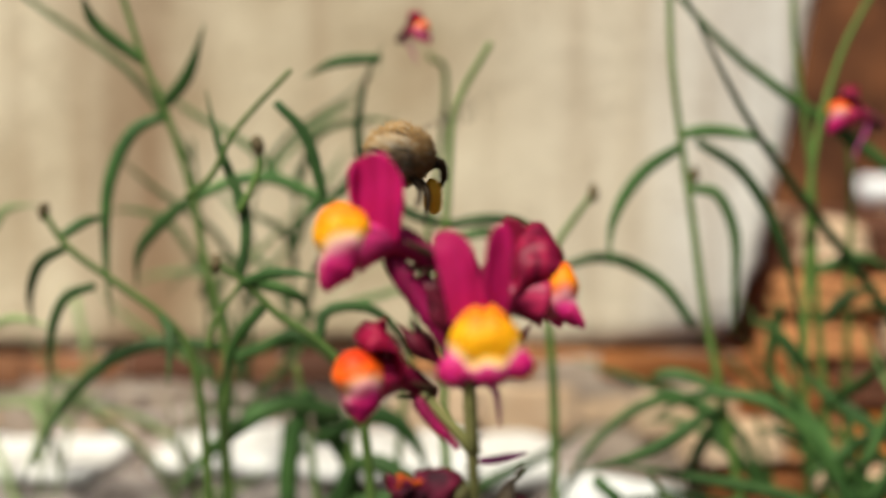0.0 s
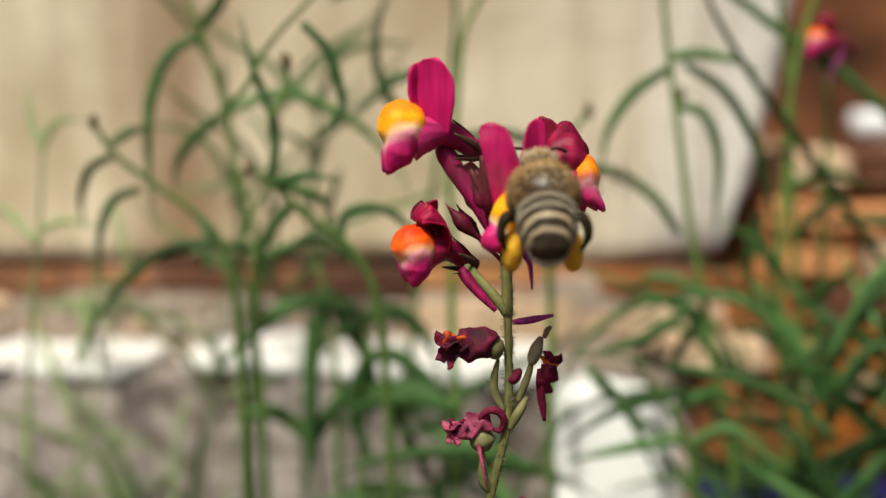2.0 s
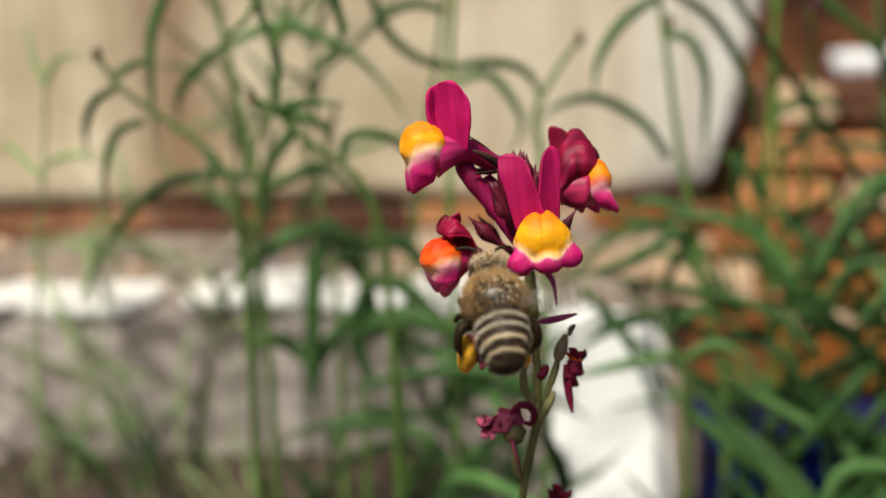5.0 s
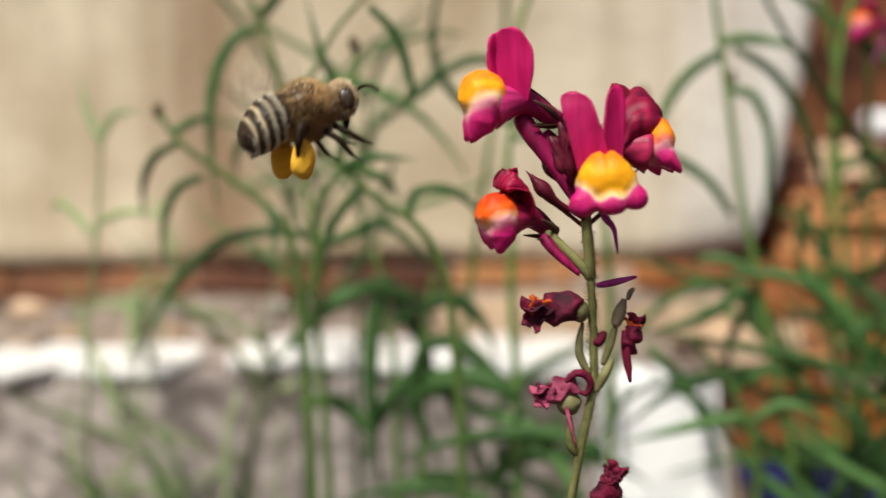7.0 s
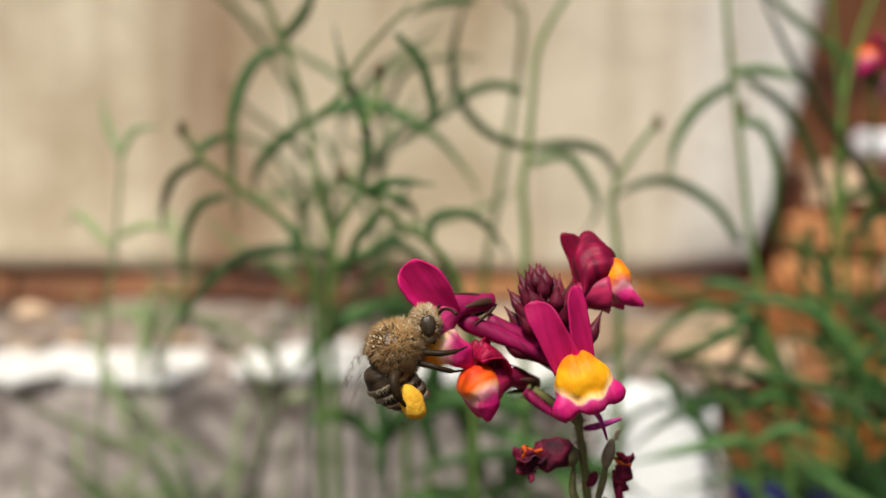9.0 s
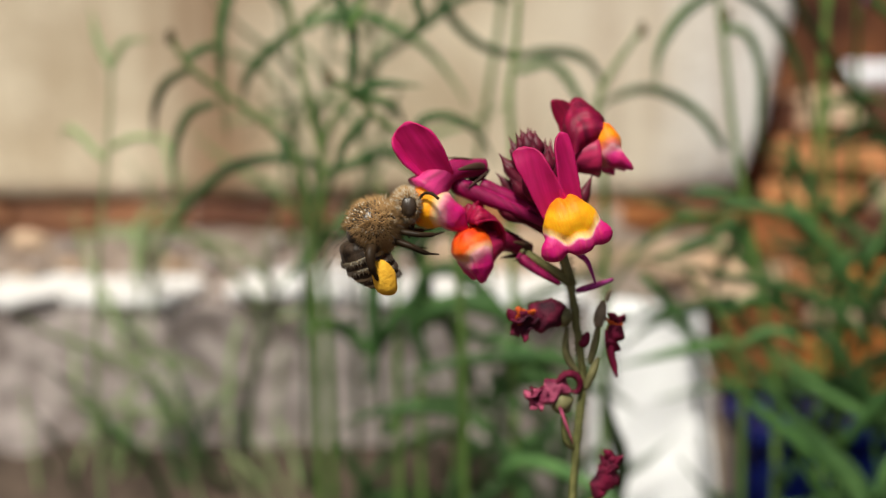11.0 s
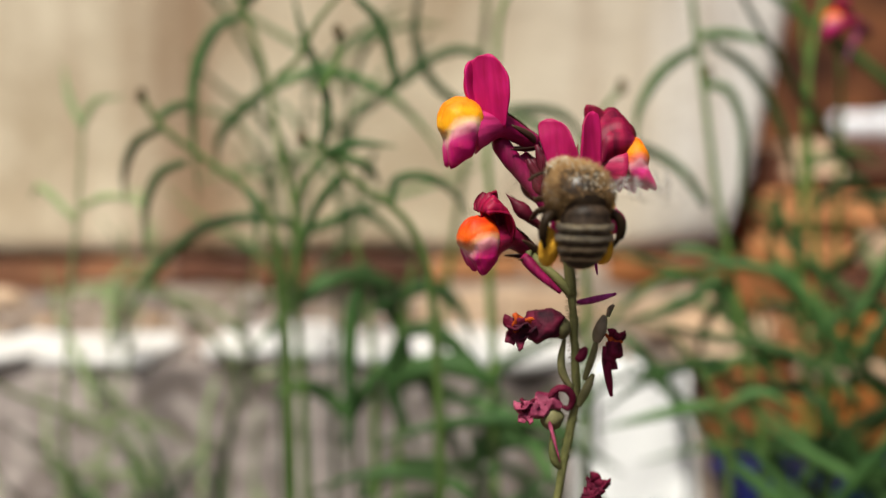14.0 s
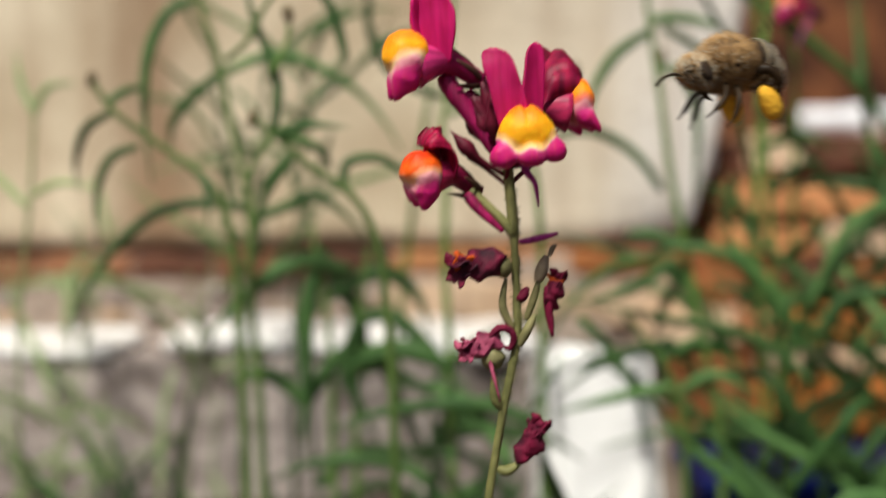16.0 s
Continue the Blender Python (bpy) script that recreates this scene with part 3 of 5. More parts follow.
UPRIGHT = (dict(base=(-0.9, 0.5, 0.6), tip=(-2.7, 1.1, 9.3), width=2.0, lean=-0.30, foot=0.92, blunt=0.84, taper=0.36, slant=-0.03), dict(base=(0.75, 0.7, 0.6), tip=(2.0, 1.5, 9.6), width=1.7, lean=0.55, foot=0.95, blunt=0.82, taper=0.52, slant=0.03))
SIDEWAYS = (dict(base=(1.0, 2.6, -0.9), tip=(1.4, 2.2, 7.0), width=2.85, lean=1.5, foot=0.34, blunt=0.30, taper=0.0, cup=0.18, slant=-0.09), dict(base=(-0.5, 1.9, -0.6), tip=(-0.2, 1.2, 6.6), width=2.0, lean=-1.1, foot=0.62, blunt=0.74, taper=0.10, cup=0.25, slant=0.05))
FOLDED = (dict(base=(0.9, 2.2, 0.2), tip=(0.4, 2.9, 6.9), width=1.9, lean=2.2, foot=0.7, blunt=0.6, taper=0.45, cup=0.4), dict(path=((2.4, -0.8), (2.5, 2.4), (2.0, 4.7), (0.9, 5.7), (-0.4, 5.5), (-1.3, 4.5), (-1.5, 3.2)), half=1.9, droop=4.8, ruffle=0.0010, seed=3.0, rib=0.00055))
CRUMPLED = (dict(base=(-0.9, 1.9, -0.2), tip=(-0.6, 1.6, 5.4), width=2.0, lean=-1.8, foot=0.7, blunt=0.6, taper=0.3, cup=0.4, crumple=0.0006), dict(path=((2.6, -0.6), (2.5, 2.0), (1.7, 4.2), (0.4, 5.0), (-0.7, 4.4), (-1.1, 3.4)), half=2.2, droop=2.0, ruffle=0.0011, seed=8.0))
# lobes of the lower lip: centre, radii, tilt, roll, how pointed
FRONT_LOBES = (((-2.75, -2.0, -2.6), (1.55, 1.35, 1.45), 0, -10, 0.0), ((0.25, -2.5, -2.6), (1.7, 1.2, 1.35), 0, 0, 0.0), ((2.8, -1.8, -2.35), (1.35, 1.3, 1.3), 0, 12, 0.0))
SIDE_LOBES = (((1.4, -2.2, -2.6), (1.2, 1.6, 2.6), -34, 0, 0.7), ((0.0, -2.4, -2.6), (1.6, 1.2, 2.1), -32, 0, 0.45), ((-1.7, -1.5, -2.5), (1.2, 1.2, 1.9), -22, 0, 0.5))
LOW_LOBES = (((1.4, -1.2, -2.4), (1.4, 1.7, 2.2), -8, 0, 0.45), ((0.0, -1.5, -2.4), (1.6, 1.4, 2.0), -10, 0, 0.4), ((-1.7, -1.2, -2.3), (1.2, 1.3, 1.8), -10, 0, 0.4))
RIGHT_LOBES = (((-1.2, -2.3, -1.9), (1.0, 1.1, 2.5), -44, 0, 0.6), ((0.0, -2.2, -2.0), (1.4, 1.0, 1.9), -34, 0, 0.45), ((1.6, -1.4, -1.9), (1.2, 1.2, 1.8), -24, 0, 0.5))


def floret(parent, m, size=1.0, petals=UPRIGHT, petal_mats=None, old=False, spur=1.0, label="", lip=None, lobes=FRONT_LOBES, palate=((0, -0.8, -0.1), (3.2, 2.7, 3.0)), throat=None):
    """One snapdragon-shaped floret; its mouth is at the origin and faces -Y."""
    root_bm = bmesh.new()
    # tube and throat
    sweep(root_bm, [(0, -0.0004, -0.0010), (0, 0.0014, -0.0007), (0, 0.0034, -0.0008), (0, 0.0058, -0.0022), (0, 0.0072, -0.0032)],
          lambda u: 0.0012 + 0.0011 * max(0.0, 1 - u * 1.5) ** 1.2 - 0.0003 * u, 16, 1.1, (0, 0, 1), 12, 0.10)
    f = part("floret", root_bm, throat or (M_THROAT_OLD if old else M_THROAT), parent, label)
    f.matrix_basis = m @ Matrix.Scale(size, 4)
    for p, mat in zip(petals, petal_mats or (M_PETAL, M_PETAL)):
        bm = bmesh.new()
        if "path" in p:
            sheet(bm, hood_fn(p["path"], p["half"], p["droop"], p["ruffle"], p["seed"], p.get("rib", 0.0003)), 26, 22, 0.00025)
        else:
            sheet(bm, petal_fn(Vector(p["base"]) * MM, Vector(p["tip"]) * MM, p["width"] * MM, -0.0004, p["lean"], p.get("cup", 0.20), slant=p.get("slant", 0.0), foot=p["foot"], blunt=p["blunt"], taper=p["taper"], crumple=p.get("crumple", 0.00022)), 20, 14, 0.00022)
        part("petal", bm, mat, f)
    # lower lip: a swelling with a parted crest over three soft lobes
    lip_mat = lip or (M_LIP_OLD if old else M_LIP)
    lip_parts(f, lip_mat, palate, lobes, seed=size * 37)
    # spur
    if spur:
        bm = bmesh.new()
        sweep(bm, [(0, 0.0044, -0.0022), (0.0006, 0.0036, -0.0045), (0.0012, 0.0022, -0.0072 * spur), (0.0013, 0.0014, -0.0104 * spur)], lambda u: 0.00045 * (1 - u) ** 0.7 + 0.00008, 10, n=12)
        part("spur", bm, M_SPUR, f)
    # calyx
    for k in range(5):
        a = k * 2 * math.pi / 5 + 0.3
        bm = bmesh.new()
        c, s = math.cos(a), math.sin(a)
        sweep(bm, [(c * 0.0006, 0.0072, -0.0032 + s * 0.0006), (c * 0.0015, 0.0058, -0.0024 + s * 0.0015), (c * 0.0024, 0.0036, -0.0014 + s * 0.0024)],
              lambda u: 0.00045 * math.sin(math.pi * min(0.97, 0.25 + u * 0.72)) + 0.00004, 6, 0.4, (c, 0, s), 8)
        part("sepal", bm, M_SEPAL, f)
    return f


def withered(parent, m, size, tip, body, drop=0.0, label=""):
    """A crumpled, spent floret."""
    bm = bmesh.new()
    rng = random.Random(int(size * 1e6))
    sweep(bm, [(0, 0, 0), (0.0016, 0.0002, 0.0004), (0.0032, -0.0002, 0.0001), (0.0046, 0, 0.0006)], lambda u: 0.0009 + 0.0007 * math.sin(u * 2.6), 12, 0.8, n=18, wob=0.3)
    for v in bm.verts:
        q = v.co * 620 + Vector((size * 50, 0, 0))
        v.co += Vector((noise.noise(q), noise.noise(q + Vector((7, 0, 0))), noise.noise(q + Vector((0, 7, 0))))) * 0.0009
    f = part("spent_floret", bm, body, parent, label)
    f.matrix_basis = m @ Matrix.Scale(size, 4)
    for k in range(6):
        bm = bmesh.new()
        a = k * 1.1

        def fn(u, v, a=a):
            s = (v - 0.5) * 0.0022
            q = Vector((0.0030 + 0.0002 * k + u * 0.0024, s * math.cos(a) + 0.0004 * math.sin(7 * u + a), s * math.sin(a) + u * 0.0010 * math.sin(a * 2)))
            return q + Vector((noise.noise(q * 900), noise.noise(q * 900 + Vector((3, 1, k))), noise.noise(q * 800 + Vector((0, 7, k))))) * 0.0010

        sheet(bm, fn, 8, 8, 0.00025)
        part("crumpled_petal", bm, tip if k == 1 else body, f)
    if drop:
        bm = bmesh.new()
        sweep(bm, [(0.0022, 0, 0), (0.0024, 0, -0.3 * drop), (0.0026, -0.0004, -drop)], lambda u: 0.00055 * (1 - u) + 0.0001, 8, n=10, wob=0.3)
        part("spur", bm, M_WITHER_PINK if body is M_WITHER_PINK else M_SPUR, f)
    return f


def head_turn(deg, x, z):
    """A turn in the picture plane about a point of the plant."""
    return pose(x, 0, z) @ pose(0, 0, 0, 0, deg, 0) @ pose(-x, 0, -z)


# heights in the flowering stalk's own space: its base is in the soil, NODE is the joint below the open florets
NODE = Vector((0.0, 0.0, 0.0870))


def at_node(x, y, z, rx=0, ry=0, rz=0):
    return Matrix.Translation(NODE) @ pose(x * MM, y * MM, z * MM, rx, ry, rz)


def build_toadflax():
    plant = thing("toadflax", pose(0.003, 0.09, 0), "toadflax stalk with magenta and yellow florets and maroon buds", "flower")
    N = NODE
    parts = {}
    bm = bmesh.new()
    sweep(bm, [N + Vector(q) * MM for q in ((-7, 2, -92), (-5.5, 1, -60), (-3.6, 0, -37), (-3.0, 0, -28.5), (-1.2, 0, -18.3), (0.2, 0, -11.5), (0.2, 0, -5), (0, 0, 0))], lambda u: 0.00046 - 0.00002 * u, 10, n=60, wob=0.28)
    stem = part("stem", bm, M_STALK, plant)
    # fine glandular hairs
    bm = bmesh.new()
    rng = random.Random(41)
    line = spline([N + Vector(q) * MM for q in ((-1.2, 0, -18.3), (0.2, 0, -11.5), (0.2, 0, -5), (0, 0, 0), (-0.2, 0.3, 4))], 60)
    for _ in range(700):
        o = rng.choice(line) + Vector((0, 0, rng.uniform(-0.0003, 0.0003)))
        a = rng.uniform(0, 2 * math.pi)
        d, w = Vector((math.cos(a), math.sin(a), rng.uniform(-0.2, 0.5))), Vector((-math.sin(a), math.cos(a), 0)) * 0.00003
        v = [bm.verts.new(p) for p in (o + d * 0.0005 + w, o + d * 0.0005 - w, o + d * 0.0005 + Vector((0, 0, 0.00006)), o + d * rng.uniform(0.0008, 0.0011))]
        for f in ((0, 1, 3), (1, 2, 3), (2, 0, 3)):
            bm.faces.new([v[i] for i in f])
    part("stem_hair", bm, M_CAPSULE, stem, "fine pale hairs", kind="stuff")
    bm = bmesh.new()
    sweep(bm, [N + Vector(q) * MM for q in ((0, 0, -0.5), (-0.2, 0.3, 4), (-0.6, 0.5, 9), (-0.9, 0.5, 15))], lambda u: 0.0006 - 0.0001 * u, 10, n=16, wob=0.12)
    parts["top_stem"] = part("upper_stem", bm, M_STALK, plant)

    # open florets
    parts["front"] = floret(plant, at_node(0.7, -5.5, 10.4, 0, -2, 2), 0.92, UPRIGHT, (M_PETAL_DEEP, M_PETAL_DEEP), spur=0.80, label="open magenta floret with a yellow palate")
    parts["upper_left"] = floret(plant, at_node(-9.6, -1.5, 18.3, 4, 4, -72), 0.95, SIDEWAYS, spur=0.0, lip=M_LIP_SIDE, lobes=SIDE_LOBES, palate=((0, -1.3, 0.2), (2.7, 2.6, 2.8)), label="open magenta floret with a yellow palate, turned sideways")
    parts["right"] = floret(plant, at_node(5.9, 1.5, 13.3, 0, 8, 94), 0.92, FOLDED, (M_PETAL_DARK, M_HOOD), spur=0.0, lobes=RIGHT_LOBES, palate=((0, -1.8, 0.6), (2.4, 1.7, 2.3)), lip=M_LIP_ORANGE, throat=M_THROAT_OLD, label="magenta floret with a folded crimson hood")
    parts["low_left"] = floret(plant, at_node(-8.7, -1.0, 6.6, 2, 8, -60), 0.86, CRUMPLED, (M_PETAL_DARK, M_PETAL_DARK), lobes=LOW_LOBES, palate=((0, -1.2, 0.1), (2.7, 2.6, 2.6)), old=True, spur=0.0, label="older crimson floret with an orange palate")
    # pedicels
    for key, pts, mat in (("ped_front", ((-0.3, 0.4, 7.5), (0.1, 1.6, 7.4), (0.3, 1.7, 7.0)), M_STALK),
                          ("ped_ul", ((-0.4, 0.4, 7), (-2.2, 0.3, 10.5), (-4.6, 0.6, 14.6)), M_TUBE),
                          ("ped_right", ((-0.6, 0.5, 8), (1.2, 1.6, 9), (2.6, 3.6, 10.6)), M_TUBE),
                          ("ped_ll", ((0, 0, -0.3), (-1.6, 0.4, 1.6), (-4.6, 1.6, 4.6)), M_STALK)):
        bm = bmesh.new()
        sweep(bm, [N + Vector(q) * MM for q in pts], lambda u: 0.00055 if mat is M_STALK else 0.0008, 8, n=10, wob=0.15)
        parts[key] = part("pedicel", bm, mat, plant)
    for key, pts, r in (("spur_ul", ((-7.0, 0.4, 16.4), (-5.6, 0.0, 14.2), (-3.2, -0.5, 10.6), (-1.0, -1.0, 6.6)), 0.00095), ("spur_ll", ((-4.8, 1.0, 4.0), (-3.4, 0.2, 2.2), (-1.2, -0.5, 0.0)), 0.00052)):
        bm = bmesh.new()
        sweep(bm, [N + Vector(q) * MM for q in pts], lambda u, r=r: r * (1 - 0.75 * u ** 2.2) * min(1.0, 0.6 + 4 * u) + 0.0001, 10, n=14, wob=0.12)
        parts[key] = part("spur", bm, M_TUBE, plant)
    # the head of closed buds
    rng = random.Random(3)
    buds = []
    for k in range(30):
        t = k / 29
        a = k * 2.399
        tilt = 0.12 + 0.85 * (1 - t) ** 0.8 * rng.uniform(0.7, 1.15)
        d = Vector((math.sin(tilt) * math.cos(a), math.sin(tilt) * math.sin(a), math.cos(tilt)))
        o = N + Vector((-0.6 - 0.3 * t, 0.5, 4.6 + 8.6 * t)) * MM
        ln = (8.0 - 4.0 * t) * MM * rng.uniform(0.85, 1.15)
        bm = bmesh.new()
        sweep(bm, [o, o + d * ln * 0.5 + Vector((d.x * 0.0004, d.y * 0.0004, 0.0)), o + d * ln + Vector((0, 0, 0.0006))], lambda u, w=rng.uniform(0.8, 1.1): w * (0.00026 + 0.00074 * math.exp(-((u - 0.68) / 0.17) ** 2)) * (1 - u ** 5) + 0.00002, 7, n=11)
        buds.append(part("bud", bm, M_BUD, plant))
    for k, (x, z) in enumerate(((-4.0, 11.2), (-3.0, 12.6), (2.6, 10.5))):
        bm = bmesh.new()
        o = N + Vector((-0.8, 0.2, 8.5 + k)) * MM
        e = N + Vector((x, -0.6, z + 3)) * MM
        sweep(bm, [o, o.lerp(e, 0.5) + Vector((0, 0, -0.0004)), e], lambda u: 0.0009 * math.sin(math.pi * (0.2 + 0.75 * u)) + 0.00005, 8, n=10)
        buds.append(part("bud", bm, M_BUD, plant))
    parts["buds"] = buds

    # spent florets and seed capsules lower down
    withered(plant, at_node(-0.9, -0.6, -3.4, 0, 4, 182), 0.95, M_WITHER_ORANGE, M_WITHER, label="withered dark crimson floret")
    withered(plant, at_node(3.9, -0.8, -8.2, 0, -78, 10), 0.62, M_WITHER_ORANGE, M_WITHER, label="shrivelled crimson floret")
    withered(plant, at_node(-1.6, -0.4, -11.6, 20, 12, 190), 0.72, M_WITHER, M_WITHER_PINK, 0.0085, label="faded pink floret with a hanging spur")
    withered(plant, at_node(0.6, -0.6, -24.6, 0, -62, 15), 0.78, M_WITHER, M_WITHER, label="withered dark red floret")
    for pts, r, mat, nm in ((((0.6, 0, -1.2), (2.2, -0.6, -0.9), (4.6, -0.8, -0.3)), 0.00030, M_SPUR, "spur"),
                            (((1.2, 0, -9.5), (2.0, -0.2, -7.2), (2.6, -0.3, -5.0)), 0.00034, M_CAPSULE, "pedicel"),
                            (((2.5, -0.4, -5.4), (2.9, -0.4, -4.0), (3.4, -0.4, -2.6)), 0.00062, M_HUSK, "seed_capsule"),
                            (((-3.3, -0.9, -12.1), (-2.1, -1.0, -10.3), (-0.8, -0.9, -10.3), (-0.2, -0.7, -11.3), (-0.6, -0.6, -12.4), (-1.4, -0.6, -12.1)), 0.00034, M_WITHER, "curled_petal"),
                            (((3.3, -0.9, -5.8), (3.5, -1.0, -8.4), (3.9, -0.8, -11.2)), 0.00038, M_WITHER, "spur"),
                            (((-0.5, -0.2, -3.6), (-1.4, -0.5, -3.7), (-2.4, -0.6, -3.5)), 0.0011, M_CAPSULE, "seed_capsule"),
                            (((-2.2, -0.2, -14.5), (-2.4, -0.3, -13.2), (-2.3, -0.3, -12.0)), 0.0012, M_CAPSULE, "seed_capsule"),
                            (((-0.2, -0.2, -10.5), (-1.3, -0.2, -8.0), (-0.9, -0.2, -5.0)), 0.00038, M_CAPSULE, "seed_capsule"),
                            (((0.4, -0.4, -12.2), (1.2, -0.6, -10.6), (2.1, -0.5, -8.8)), 0.00042, M_CAPSULE, "seed_capsule"),
                            (((-1.4, 0, -19.0), (-2.2, -0.2, -17.6), (-2.3, -0.2, -14.8)), 0.0005, M_STALK, "pedicel"),
                            (((-2.0, 0, -25.4), (-1.0, -0.3, -25.6), (0.5, -0.5, -24.6)), 0.0005, M_STALK, "pedicel"),
                            (((0.2, 0, -7.2), (0.8, -0.1, -6.9), (1.4, -0.3, -6.0)), 0.0006, M_WITHER, "bract"),
                            (((3.7, -0.5, -2.7), (4.0, -0.5, -1.9), (4.4, -0.6, -1.5)), 0.00022, M_HUSK, "style")):
        bm = bmesh.new()
        sweep(bm, [N + Vector(q) * MM for q in pts], lambda u, r=r: r * math.sin(math.pi * (0.18 + 0.74 * u)) + 0.00008, 9, n=12, wob=0.2)
        part(nm, bm, mat, plant)
    return plant, parts


# ---- background plants ----
def leaf_mesh(pts, width):
    bm = bmesh.new()
    sweep(bm, pts, lambda u: width * (0.45 + 0.55 * math.sin(math.pi * min(1.0, 0.15 + u))) * (1 - u ** 5) + 0.00006, 8, 0.42, (0.2, -1.0, 0.25), 14)
    return bm


def wild_plant(label, stems, leaves, pale=False, buds=(), width=0.0009, twigs=(), thin=1.0):
    """A background toadflax: each stem is a run of points to the soil, each leaf a drooping blade."""
    x, y = stems[0][-1][0], stems[0][-1][1]
    plant = thing("wild_plant", pose(x, y, 0), label, "plant", "plants behind the flower")
    off = Vector((x, y, 0))
    for s in stems:
        bm = bmesh.new()
        sweep(bm, [Vector(q) - off for q in s], lambda u: (0.00042 + 0.00035 * u) * (0.6 if pale else thin), 8, n=8 * len(s))
        part("stem", bm, M_LEAF_PALE if pale else M_STEM if thin == 1.0 else M_LEAF, plant)
    for s in twigs:
        bm = bmesh.new()
        sweep(bm, [Vector(q) - off for q in s], lambda u: 0.0003 + 0.00015 * u, 8, n=6 * len(s))
        part("twig", bm, M_STEM, plant)
    for k, q in enumerate(leaves):
        part("leaf", leaf_mesh([Vector(v) - off for v in q], width), M_LEAF_PALE if pale else (M_LEAF, M_LEAF_MID)[k % 2], plant)
    for q in buds:
        bm = bmesh.new()
        blob(bm, Vector(q) - off, (0.0008, 0.0008, 0.0012), None, 10, 8, 0.4, 800)
        part("bud", bm, M_BUD_DRY, plant)
    return plant


